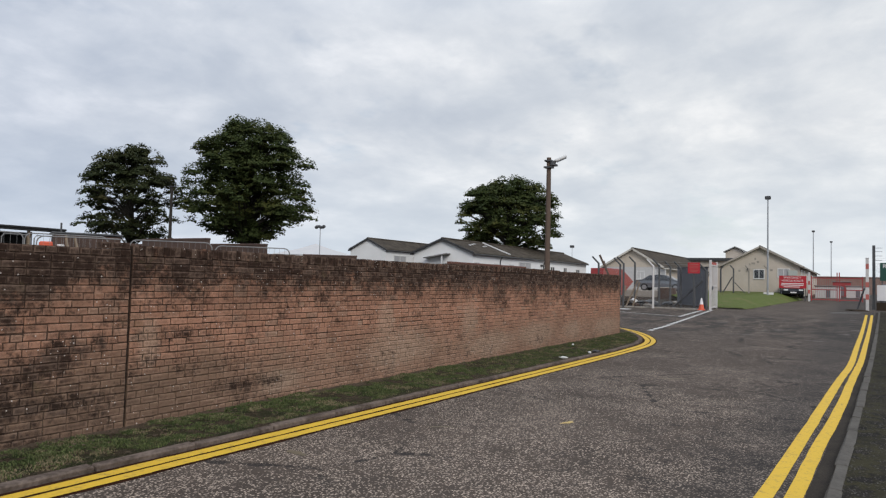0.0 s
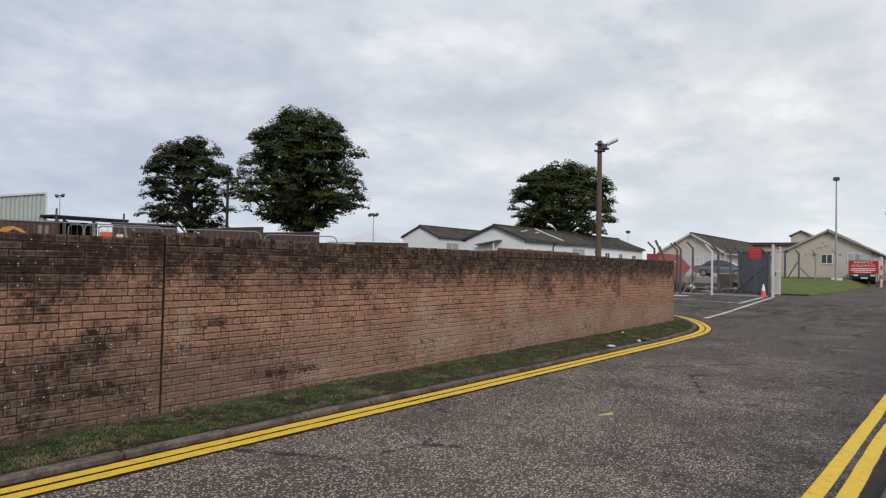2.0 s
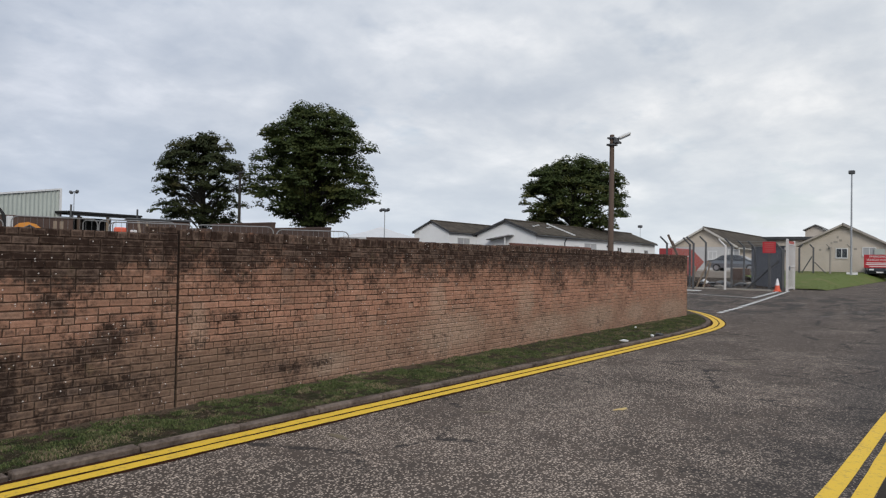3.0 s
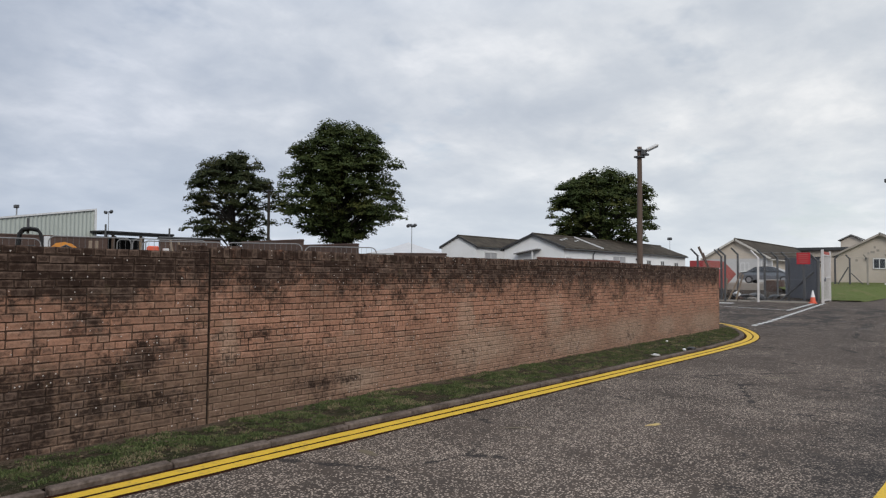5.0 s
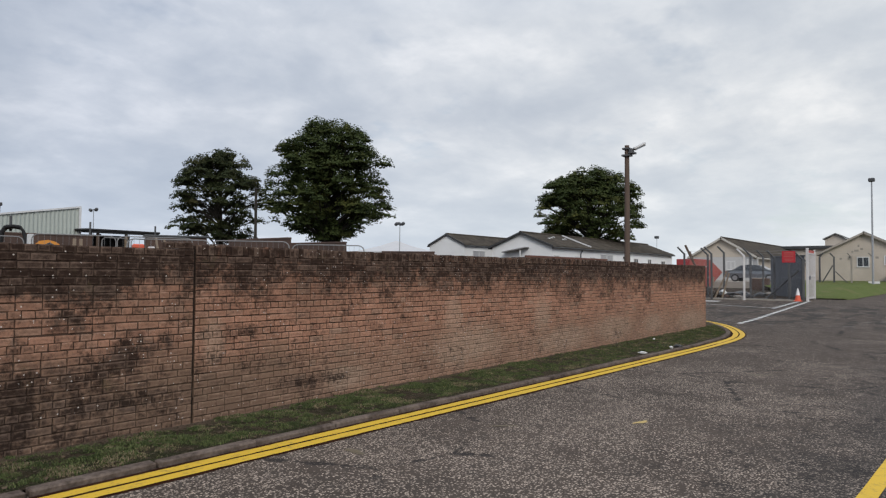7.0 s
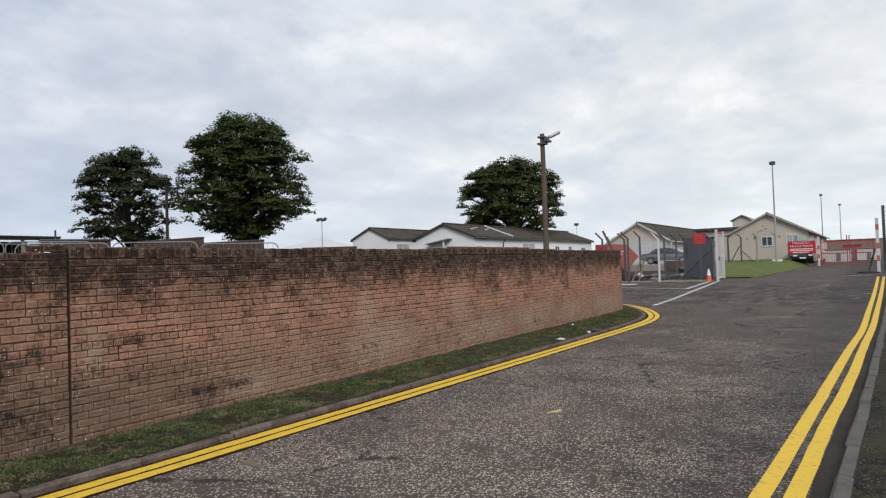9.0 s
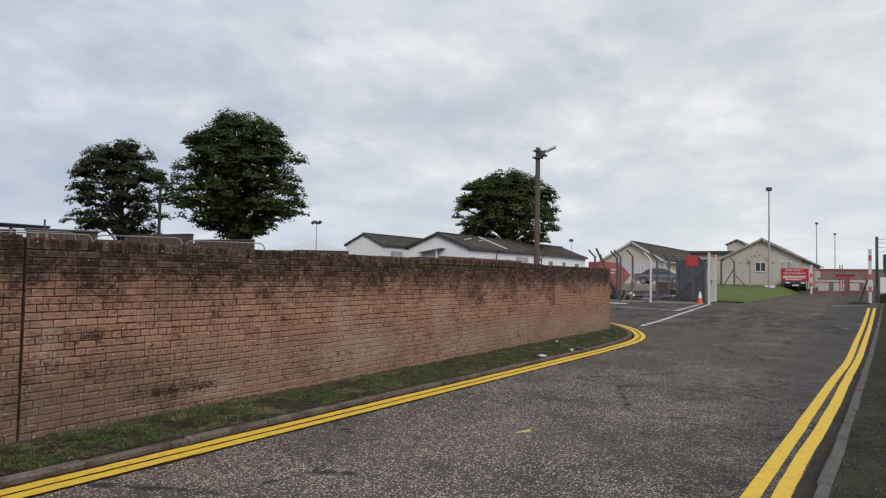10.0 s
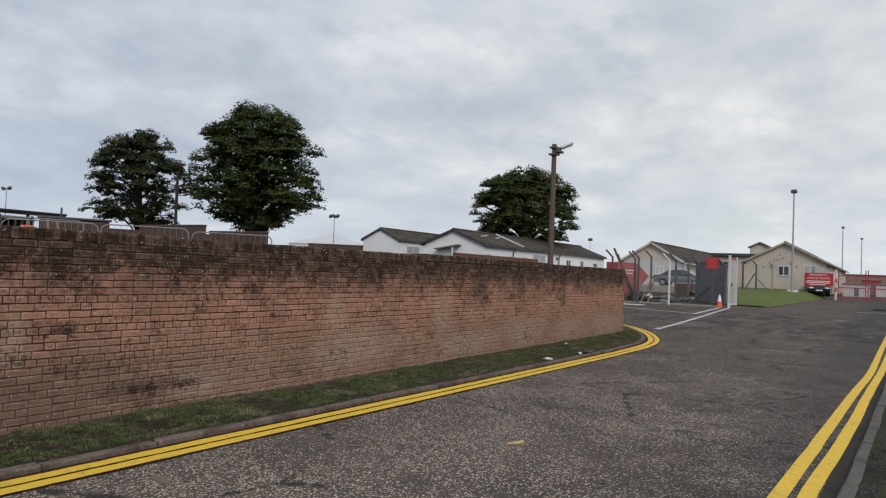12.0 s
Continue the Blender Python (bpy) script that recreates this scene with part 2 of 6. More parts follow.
    ragged = k.math("ADD", k.voronoi(27.0), k.math("MULTIPLY", k.math("SUBTRACT", k.noise(85, 4, 0.7), 0.5), 0.34))
    share = k.math("SUBTRACT", k.math("SUBTRACT", 0.93, k.math("MULTIPLY", k.band(k.noise(1.6, 4, 0.6, shift=11.0), 0.38, 0.62), 0.34)), k.math("MULTIPLY", rim, 0.12))
    lichen = k.math("MULTIPLY", k.math("LESS_THAN", ragged, k.math("MULTIPLY", ss.outputs[1], 0.20)), k.math("GREATER_THAN", ss.outputs[0], share))
    base = k.mix(k.math("MULTIPLY", lichen, 0.9), base, (0.58, 0.52, 0.47))
    moss = k.math("MULTIPLY", k.band(k.noise(2.6, 6, 0.72, shift=4.0), 0.60, 0.74), 0.32)
    base = k.mix(moss, base, (0.12, 0.105, 0.05))
    if mortar:
        base = k.mix(0.45, base, k.mix(k.noise(7, 5, 0.7), (0.012, 0.008, 0.006), (0.045, 0.030, 0.022)))
    k.bump(k.math("ADD", k.noise(60, 5, 0.7), k.math("MULTIPLY", k.noise(14, 4, 0.6), 0.8)), 0.8, 0.007)
    return k.done(base, 0.95, 0, 0.12)


def asphalt_material():
    k = Nodes("worn_asphalt")
    x, y, z = k.xyz()
    chips = k.voronoi(52.0)
    cell = k.voronoi(52.0, "Color")
    cs = k.n.new("ShaderNodeSeparateColor")
    k.l.new(cell, cs.inputs[0])
    wear = k.noise(0.55, 5, 0.65)
    wear2 = k.noise(2.3, 5, 0.7, shift=3.0)
    amount = k.math("ADD", k.math("MULTIPLY", wear, 0.8), k.math("MULTIPLY", wear2, 0.45))
    amount = k.math("SUBTRACT", amount, k.math("MULTIPLY", k.band(x, 8.0, 20.0), 0.15))
    exposed = k.band(amount, 0.46, 0.76, 0.16, 0.80)
    pick = k.math("LESS_THAN", cs.outputs[0], exposed)
    stone = k.math("MULTIPLY", pick, k.band(k.math("ADD", chips, k.math("MULTIPLY", k.math("SUBTRACT", k.noise(150, 2, 0.5), 0.5), 0.25)), 0.34, 0.54, 1.0, 0.0))
    dust = k.noise(0.35, 6, 0.7, shift=12.0)
    tar = k.mix(k.band(dust, 0.32, 0.68), (0.050, 0.0385, 0.031), (0.101, 0.078, 0.062))
    tar = k.mix(k.band(k.noise(5.0, 5, 0.7), 0.35, 0.7), tar, (0.066, 0.053, 0.044))
    stonec = k.mix(cs.outputs[1], (0.20, 0.160, 0.132), (0.60, 0.485, 0.385))
    col = k.mix(k.math("MULTIPLY", stone, 0.92), tar, stonec)
    col = k.mix(k.math("MULTIPLY", k.band(k.math("ADD", y, k.math("MULTIPLY", k.math("SUBTRACT", k.noise(0.8, 5, 0.7, shift=31.0), 0.5), 2.0)), -4.9, -6.1), 0.5), col, (0.036, 0.034, 0.033))
    # crazed, blackened surface in the gutter wheel track
    track = k.math("MULTIPLY", k.math("MULTIPLY", k.band(y, -3.9, -4.9), k.band(x, 3.0, 6.5)), k.band(x, 19.0, 13.0))
    craze = k.math("MULTIPLY", track, k.math("MULTIPLY", k.band(k.noise(2.4, 7, 0.78, shift=5.5), 0.50, 0.60), k.band(k.noise(16, 5, 0.75), 0.42, 0.56)))
    col = k.mix(k.math("MULTIPLY", craze, 0.85), col, (0.020, 0.018, 0.017))
    # cracked seams and old patches
    cr = k.voronoi(0.42, "Distance", "DISTANCE_TO_EDGE")
    cr2 = k.math("ADD", cr, k.math("MULTIPLY", k.math("SUBTRACT", k.noise(3.2, 6, 0.75), 0.5), 0.22))
    crack = k.math("MULTIPLY", k.band(cr2, 0.0, 0.018, 1.0, 0.0), k.band(k.noise(0.5, 3, shift=7.0), 0.45, 0.53))
    col = k.mix(k.math("MULTIPLY", crack, 0.85), col, (0.022, 0.020, 0.019))
    # broken surface by the junction
    zone = k.math("MULTIPLY", k.band(x, 22.0, 27.0), k.band(x, 44.0, 38.0))
    patch = k.math("MULTIPLY", zone, k.band(k.noise(0.8, 6, 0.75, stretch=(0.6, 1.3, 1.0), shift=2.0), 0.50, 0.54))
    col = k.mix(k.math("MULTIPLY", patch, 0.8), col, (0.034, 0.030, 0.027))
    edge = k.math("MULTIPLY", zone, k.band(k.noise(1.3, 6, 0.7, shift=21.0), 0.60, 0.66))
    col = k.mix(k.math("MULTIPLY", edge, 0.6), col, (0.27, 0.24, 0.215))
    h = k.math("ADD", k.math("MULTIPLY", chips, -0.6), k.math("MULTIPLY", k.math("ADD", patch, crack), -1.0))
    k.bump(h, 0.55, 0.008)
    return k.done(col, 0.92, 0, 0.14)


def paint_line_material(name, a, b, wear=0.0):
    k = Nodes(name)
    f = k.band(k.noise(9, 6, 0.75), 0.50, 0.74)
    c = k.mix(k.math("MULTIPLY", k.noise(1.6, 4), 0.5), a, b)
    c = k.mix(k.math("MULTIPLY", f, 0.55), c, (0.16, 0.12, 0.06))
    worn = k.math("MULTIPLY", k.band(k.math("ADD", k.noise(26, 6, 0.8), k.math("MULTIPLY", k.math("SUBTRACT", k.noise(1.4, 4, 0.7), 0.5), 0.35)), 0.57, 0.68), 0.6)
    c = k.mix(worn, c, (0.08, 0.075, 0.07))
    k.bump(k.voronoi(70), 0.4, 0.004)
    return k.done(c, 0.75, 0, 0.3)


def leaf_material(name, a, b, c):
    k = Nodes(name)
    r = k.rand()
    col = k.mix(r, a, b)
    col = k.mix(k.band(k.noise(0.5, 4, 0.6), 0.48, 0.72), col, c)
    m = k.done(col, 0.72, 0, 0.12)
    tr = k.n.new("ShaderNodeBsdfTranslucent")
    k.put(col, tr.inputs["Color"])
    ms = k.n.new("ShaderNodeMixShader")
    ms.inputs[0].default_value = 0.22
    k.l.new(k.b.outputs[0], ms.inputs[1])
    k.l.new(tr.outputs[0], ms.inputs[2])
    k.l.new(ms.outputs[0], k.n["Material Output"].inputs["Surface"])
    return m


def glass_material():
    k = Nodes("window_glass")
    return k.done(k.mix(k.noise(2.0, 3), (0.018, 0.02, 0.024), (0.05, 0.055, 0.06)), 0.06, 0, 0.6)


def grass_ground_material():
    k = Nodes("rough_turf")
    x, y, z = k.xyz()
    f = k.noise(3.4, 7, 0.75)
    c = k.mix(k.band(f, 0.42, 0.58), (0.028, 0.034, 0.013), (0.060, 0.042, 0.028))
    c = k.mix(k.band(k.noise(11.0, 6, 0.75, shift=5.0), 0.52, 0.66), c, (0.125, 0.094, 0.066))
    foot = k.band(k.math("ADD", y, k.math("MULTIPLY", k.math("SUBTRACT", k.noise(4.0, 5, 0.7), 0.5), 0.5)), -0.30, -0.05)
    c = k.mix(k.math("MULTIPLY", foot, k.band(x, 13.0, 7.0, 0.25, 0.85)), c, (0.145, 0.102, 0.074))
    c = k.mix(k.math("MULTIPLY", k.band(k.noise(38, 5, 0.75), 0.45, 0.62), 0.75), c, (0.022, 0.022, 0.012))
    c = k.mix(k.math("MULTIPLY", k.math("LESS_THAN", k.voronoi(55.0), 0.22), 0.8), c, (0.17, 0.13, 0.088))
    k.bump(k.noise(30, 6, 0.75), 1.0, 0.035)
    return k.done(c, 0.97, 0, 0.1)


M_BRICK = brick_material()
M_MORTAR = brick_material(True)
M_SEAL = plain("perished_joint_filler", (0.02, 0.017, 0.015), (0.035, 0.028, 0.024), 0.95)
M_ROAD = asphalt_material()
def footway_material():
    k = Nodes("footway_asphalt")
    x, y, z = k.xyz()
    c = k.mix(k.band(k.noise(0.7, 6, 0.7), 0.35, 0.7), (0.014, 0.0125, 0.0115), (0.034, 0.030, 0.026))
    grit = k.voronoi(48.0, "Color")
    gs_ = k.n.new("ShaderNodeSeparateColor")
    k.l.new(grit, gs_.inputs[0])
    bits = k.math("MULTIPLY", k.math("LESS_THAN", gs_.outputs[0], 0.34), k.band(k.voronoi(48.0), 0.28, 0.50, 0.85, 0.0))
    c = k.mix(bits, c, k.mix(gs_.outputs[1], (0.060, 0.055, 0.050), (0.21, 0.195, 0.18)))
    edge = k.band(k.math("ADD", k.math("ADD", y, k.math("MULTIPLY", x, 0.042)), k.math("MULTIPLY", k.math("SUBTRACT", k.noise(2.2, 5, 0.7), 0.5), 0.5)), -6.85, -6.45)
    c = k.mix(k.math("MULTIPLY", k.math("MULTIPLY", edge, k.band(k.noise(5.0, 6, 0.75, shift=6.0), 0.42, 0.58)), 0.8), c, (0.046, 0.042, 0.022))
    c = k.mix(k.math("MULTIPLY", k.band(k.noise(1.1, 6, 0.75, shift=6.0), 0.58, 0.70), 0.5), c, (0.012, 0.011, 0.010))
    k.bump(k.noise(90, 4), 0.6, 0.006)
    return k.done(c, 0.97, 0, 0.06)


M_PAVE = footway_material()
M_YELLOW = paint_line_material("yellow_road_paint", (0.68, 0.435, 0.035), (0.54, 0.335, 0.04))
M_WLINE = paint_line_material("white_road_paint", (0.62, 0.62, 0.60), (0.5, 0.49, 0.46))
M_YSPOT = paint_line_material("dusty_yellow_paint", (0.50, 0.36, 0.13), (0.38, 0.27, 0.11))
M_YFAINT = paint_line_material("faded_yellow_paint", (0.135, 0.105, 0.065), (0.09, 0.074, 0.054))
M_KERB = plain("kerb_stone", (0.180, 0.140, 0.116), (0.046, 0.034, 0.027), 0.94, 26, 3.0, bump=0.7, spec=0.12)
M_KERB2 = plain("grey_kerb_concrete", (0.118, 0.108, 0.095), (0.070, 0.064, 0.055), 0.92, 24, 2.2, bump=0.4, spec=0.12)
M_TURF = grass_ground_material()
def verge_grass_material():
    k = Nodes("tufty_grass")
    r = k.rand()
    col = k.mix(r, (0.030, 0.046, 0.017), (0.135, 0.158, 0.062))
    col = k.mix(k.band(k.noise(7.0, 5, 0.7), 0.50, 0.66, 0.0, 0.8), col, (0.125, 0.118, 0.062))
    col = k.mix(k.band(k.noise(4.1, 5, 0.7, shift=3.0), 0.52, 0.64, 0.0, 0.6), col, (0.028, 0.042, 0.018))
    return k.done(col, 0.8, 0, 0.1)


M_GRASS = verge_grass_material()
M_STRAW = plain("dry_grass_blade", (0.25, 0.20, 0.115), (0.12, 0.092, 0.054), 0.9, 30, 4.0)
M_LAWN = leaf_material("lawn_blade", (0.075, 0.105, 0.026), (0.120, 0.150, 0.036), (0.165, 0.160, 0.060))
M_LEAF = leaf_material("sycamore_leaf", (0.030, 0.045, 0.016), (0.064, 0.082, 0.025), (0.105, 0.105, 0.030))
M_LEAFD = leaf_material("dark_sycamore_leaf", (0.026, 0.036, 0.016), (0.050, 0.058, 0.022), (0.070, 0.064, 0.027))
M_BARK = plain("dark_bark", (0.045, 0.038, 0.03), (0.025, 0.022, 0.018), 0.95, 18, 1.5, bump=0.6)
M_EARTH = plain("bare_earth", (0.052, 0.038, 0.028), (0.034, 0.027, 0.019), 0.97, 9, 0.25, bump=0.5, spec=0.1)
M_WHITE = plain("white_render", (0.79, 0.79, 0.785), (0.70, 0.70, 0.69), 0.9, 20, 0.5, bump=0.2)
M_BEIGE = plain("cream_render", (0.54, 0.475, 0.400), (0.43, 0.375, 0.310), 0.92, 20, 0.5, bump=0.3)
M_ROOF = plain("lichened_cement_roof", (0.034, 0.028, 0.023), (0.098, 0.082, 0.062), 0.95, 7, 1.1, bump=0.4, spec=0.12)
M_ROOFL = plain("grey_roof_sheet", (0.16, 0.155, 0.15), (0.22, 0.21, 0.20), 0.9, 10, 0.5)
M_TRIM = plain("dark_bargeboard", (0.035, 0.036, 0.038), (0.06, 0.06, 0.06), 0.6)
M_TRIMW = plain("cream_bargeboard", (0.55, 0.52, 0.46), (0.42, 0.40, 0.36), 0.7)
M_TRIMD = plain("dirty_stone_bargeboard", (0.40, 0.36, 0.31), (0.27, 0.24, 0.205), 0.8)
M_BELT = plain("far_brown_boundary", (0.27, 0.175, 0.145), (0.20, 0.135, 0.11), 0.95)
M_GLASS = glass_material()
M_UPVC = plain("white_window_frame", (0.70, 0.70, 0.69), (0.58, 0.58, 0.57), 0.45)
M_BLIND = plain("drawn_grey_blind", (0.33, 0.33, 0.34), (0.42, 0.42, 0.42), 0.8)
M_WOOD = plain("weathered_wood_pole", (0.125, 0.086, 0.064), (0.080, 0.057, 0.045), 0.9, 30, 1.0, stretch=(6, 6, 0.4))
M_PLANK = plain("raw_plank", (0.34, 0.26, 0.18), (0.24, 0.18, 0.13), 0.85)
M_GALV = plain("galvanised_steel", (0.42, 0.43, 0.44), (0.30, 0.31, 0.32), 0.45, metal=0.6)
M_FELT = plain("black_roof_felt", (0.014, 0.014, 0.015), (0.030, 0.029, 0.028), 0.85)
M_DULL = plain("dull_zinc_tube", (0.27, 0.265, 0.26), (0.19, 0.185, 0.18), 0.6, metal=0.3)
M_STEEL = plain("dark_painted_steel", (0.055, 0.058, 0.062), (0.09, 0.09, 0.09), 0.6)
M_GREY = plain("grey_sheet_metal", (0.15, 0.155, 0.168), (0.115, 0.12, 0.13), 0.55)
M_PALEPOST = plain("pale_painted_steel", (0.60, 0.58, 0.56), (0.48, 0.45, 0.43), 0.6)
M_RED = plain("red_sign_paint", (0.46, 0.020, 0.030), (0.37, 0.026, 0.034), 0.5)
M_REDFADE = plain("faded_red_paint", (0.47, 0.12, 0.10), (0.36, 0.12, 0.10), 0.7)
M_REDGATE = plain("red_gate_paint", (0.33, 0.032, 0.036), (0.26, 0.055, 0.052), 0.6)
M_WSIGN = plain("white_sign_film", (0.75, 0.73, 0.72), (0.66, 0.64, 0.63), 0.5)
M_GSIGN = plain("dark_green_sign", (0.012, 0.06, 0.045), (0.02, 0.075, 0.055), 0.45)
M_ORANGE = plain("cone_orange", (0.72, 0.10, 0.04), (0.58, 0.11, 0.06), 0.5)
M_DIGGER = plain("digger_orange_paint", (0.66, 0.26, 0.03), (0.48, 0.19, 0.04), 0.5)
M_CONC = plain("stained_concrete", (0.34, 0.31, 0.27), (0.23, 0.21, 0.18), 0.92, 16, 0.6, bump=0.3)
M_CLAD = plain("pale_green_cladding", (0.44, 0.475, 0.43), (0.37, 0.40, 0.365), 0.5, 10, 0.3)
M_DARKBRICK = plain("sooty_brickwork", (0.10, 0.062, 0.048), (0.055, 0.038, 0.032), 0.95, 12, 0.8)
M_REDBRICK = plain("red_brickwork", (0.19, 0.085, 0.06), (0.11, 0.055, 0.042), 0.95, 12, 0.8)
M_CARGREY = plain("grey_car_paint", (0.19, 0.205, 0.22), (0.16, 0.17, 0.185), 0.28, metal=0.5, bump=0.0)
M_CARBLACK = plain("black_car_paint", (0.012, 0.014, 0.018), (0.02, 0.022, 0.026), 0.22, bump=0.0)
M_TYRE = plain("tyre_rubber", (0.015, 0.015, 0.015), (0.028, 0.028, 0.028), 0.85)
M_RIM = plain("alloy_rim", (0.45, 0.46, 0.47), (0.35, 0.36, 0.37), 0.35, metal=0.8)
M_LAMPW = plain("white_lamp_housing", (0.68, 0.68, 0.67), (0.55, 0.55, 0.54), 0.4)
M_TENT = plain("white_tent_fabric", (0.52, 0.51, 0.505), (0.46, 0.455, 0.45), 0.7)
M_BLUE = plain("blue_machine_paint", (0.10, 0.19, 0.27), (0.12, 0.20, 0.26), 0.5)
M_PAPER = plain("crumpled_white_litter", (0.74, 0.74, 0.73), (0.60, 0.60, 0.58), 0.6)
M_BLACKBAG = plain("black_plastic_litter", (0.012, 0.012, 0.013), (0.03, 0.03, 0.03), 0.35)


# ---- building helpers ----
def part(name, bm, material, parent=None, label=""):
    """Links a bmesh as one mesh object under its thing."""
    me = bpy.data.meshes.new(name)
    bm.to_mesh(me)
    bm.free()
    me.materials.append(material)
    ob = new(name, me)
    if parent is not None:
        ob.parent = parent
    if label:
        ob["label"] = label
    return ob


def thing(name, label, category, loc=(0, 0, 0), rz=0.0, group="", kind=""):
    ob = new(name)
    ob.empty_display_size = 0.2
    ob.location, ob.rotation_euler = loc, (0, 0, radians(rz))
    return tagged(ob, label, category, group, kind)


def box(bm, x0, x1, y0, y1, z0, z1, bevel=0.0, m=None):
    r = bmesh.ops.create_cube(bm, size=1.0)
    vs = r["verts"]
    for v in vs:
        v.co = Vector((x0 + (v.co.x + 0.5) * (x1 - x0), y0 + (v.co.y + 0.5) * (y1 - y0), z0 + (v.co.z + 0.5) * (z1 - z0)))
    if bevel > 0:
        es = list({e for v in vs for e in v.link_edges})
        vs = list({v for f in bmesh.ops.bevel(bm, geom=es, offset=bevel, segments=1, affect="EDGES")["faces"] for v in f.verts} | {v for v in vs if v.is_valid})
    if m is not None:
        bmesh.ops.transform(bm, matrix=m, verts=vs)
    return vs


def bx(*a, bevel=0.0, m=None):
    bm = bmesh.new()
    box(bm, *a, bevel=bevel, m=m)
    return bm


def tube(bm, pts, r, n=8, taper=None):
    """A round bar through the points, mitred at the bends."""
    pts = [Vector(p) for p in pts]
    rings = []
    ref = Vector((0.13, 0.21, 0.97))
    for i, p in enumerate(pts):
        d = (pts[min(i + 1, len(pts) - 1)] - pts[max(i - 1, 0)]).normalized()
        a = d.cross(ref)
        if a.length < 0.1:
            a = d.cross(Vector((1, 0, 0)))
        a.normalize()
        b = d.cross(a)
        rr = r if taper is None else r + (taper - r) * i / (len(pts) - 1)
        rings.append([bm.verts.new(p + a * math.cos(2 * math.pi * k / n) * rr + b * math.sin(2 * math.pi * k / n) * rr) for k in range(n)])
    for q, s in zip(rings, rings[1:]):
        for k in range(n):
            bm.faces.new((q[k], q[(k + 1) % n], s[(k + 1) % n], s[k]))
    bm.faces.new(rings[0][::-1])
    bm.faces.new(rings[-1])
    return bm


def tb(pts, r, n=8, taper=None):
    return tube(bmesh.new(), pts, r, n, taper)


def mesh_ob(name, verts, faces, material, parent=None, smooth=False):
    me = bpy.data.meshes.new(name)
    me.from_pydata(verts, [], faces)
    me.materials.append(material)
    if smooth:
        me.polygons.foreach_set("use_smooth", [True] * len(me.polygons))
    me.update()
    ob = new(name, me)
    if parent is not None:
        ob.parent = parent
    return ob


def gz(x):
    """Height of the ground: level at first, then a gentle climb along the road."""
    return 0.0125 * max(0.0, min(x, 110.0) - 28.0)


def along(curve, x):
    """Linear reading of a plan curve given as (x, y) pairs."""
    for (a, b), (c, d) in zip(curve, curve[1:]):
        if x <= c:
            return b + (d - b) * (x - a) / (c - a)
    return curve[-1][1]


def resample(pts, step):
    out, pts = [], [Vector(p) for p in pts]
    for a, b in zip(pts, pts[1:]):
        n = max(1, int((b - a).length / step))
        out += [a.lerp(b, i / n) for i in range(n)]
    return out + [pts[-1]]


def smooth(pts, times=3):
    for _ in range(times):
        q = [pts[0]]
        for a, b in zip(pts, pts[1:]):
            q += [(a[0] * .75 + b[0] * .25, a[1] * .75 + b[1] * .25), (a[0] * .25 + b[0] * .75, a[1] * .25 + b[1] * .75)]
        pts = q + [pts[-1]]
    return pts


def offset(pts, d):
    """A plan curve moved d to its left."""
    out = []
    for i, p in enumerate(pts):
        a, b = pts[max(i - 1, 0)], pts[min(i + 1, len(pts) - 1)]
        t = Vector((b[0] - a[0], b[1] - a[1])).normalized()
        out.append((p[0] - t.y * d, p[1] + t.x * d))
    return out


# ---- ground, road, verge ----
gx = sorted({-3000, -800, -200, -60, *range(-20, 112, 4), 28, 110, 160, 260, 600, 1500, 3500})
gy = sorted({-3000, -900, -250, -80, -30, -12, 0, 12, 30, 60, 120, 300, 1000, 3000})
tagged(mesh_ob("ground", [(x, y, gz(x) - 0.03) for x in gx for y in gy],
               [(i * len(gy) + j, (i + 1) * len(gy) + j, (i + 1) * len(gy) + j + 1, i * len(gy) + j + 1) for i in range(len(gx) - 1) for j in range(len(gy) - 1)], M_EARTH),
       "bare earth and rough grass ground reaching the horizon", "ground", kind="structure")
rx = sorted({-16, 28, *range(-16, 120, 4)})
ry = (-12.5, -8, -5, -2, 1, 4, 9)
tagged(mesh_ob("road", [(x, y, gz(x)) for x in rx for y in ry],
               [(i * len(ry) + j, (i + 1) * len(ry) + j, (i + 1) * len(ry) + j + 1, i * len(ry) + j + 1) for i in range(len(rx) - 1) for j in range(len(ry) - 1)], M_ROAD),
       "worn grey asphalt road with pale chippings and cracks", "road", kind="structure")

# kerb line of the verge: along the wall and round its end
KERB = smooth([(-6, -0.93), (0, -1.10), (6, -1.27), (12, -1.44), (17.2, -1.57), (19.6, -1.42), (21.6, -0.80), (23.4, 0.02), (25.2, 1.2), (26.8, 3.2), (27.5, 6.0)], 2)
RKERB = smooth([(-8, -5.85), (0, -6.18), (6.4, -6.45), (7.83, -6.52), (11.05, -6.66), (14.08, -6.78), (18.2, -6.95), (25.9, -7.22), (33, -7.47), (50, -8.05)], 1)


def strip(name, curve, d0, d1, z, material, kind_label, category, parent=None, lift=None):
    a, b = offset(curve, d0), offset(curve, d1)
    vs, fs = [], []
    for i, (p, q) in enumerate(zip(a, b)):
        vs += [(p[0], p[1], z + gz(p[0])), (q[0], q[1], z + gz(q[0]))]
        if i:
            fs.append((2 * i - 2, 2 * i - 1, 2 * i + 1, 2 * i))
    ob = mesh_ob(name, vs, fs, material, parent)
    return tagged(ob, kind_label, category, kind="structure") if parent is None else ob


def dense(curve, step=0.35):
    return [(p.x, p.y) for p in resample([(x, y, 0) for x, y in curve], step)]


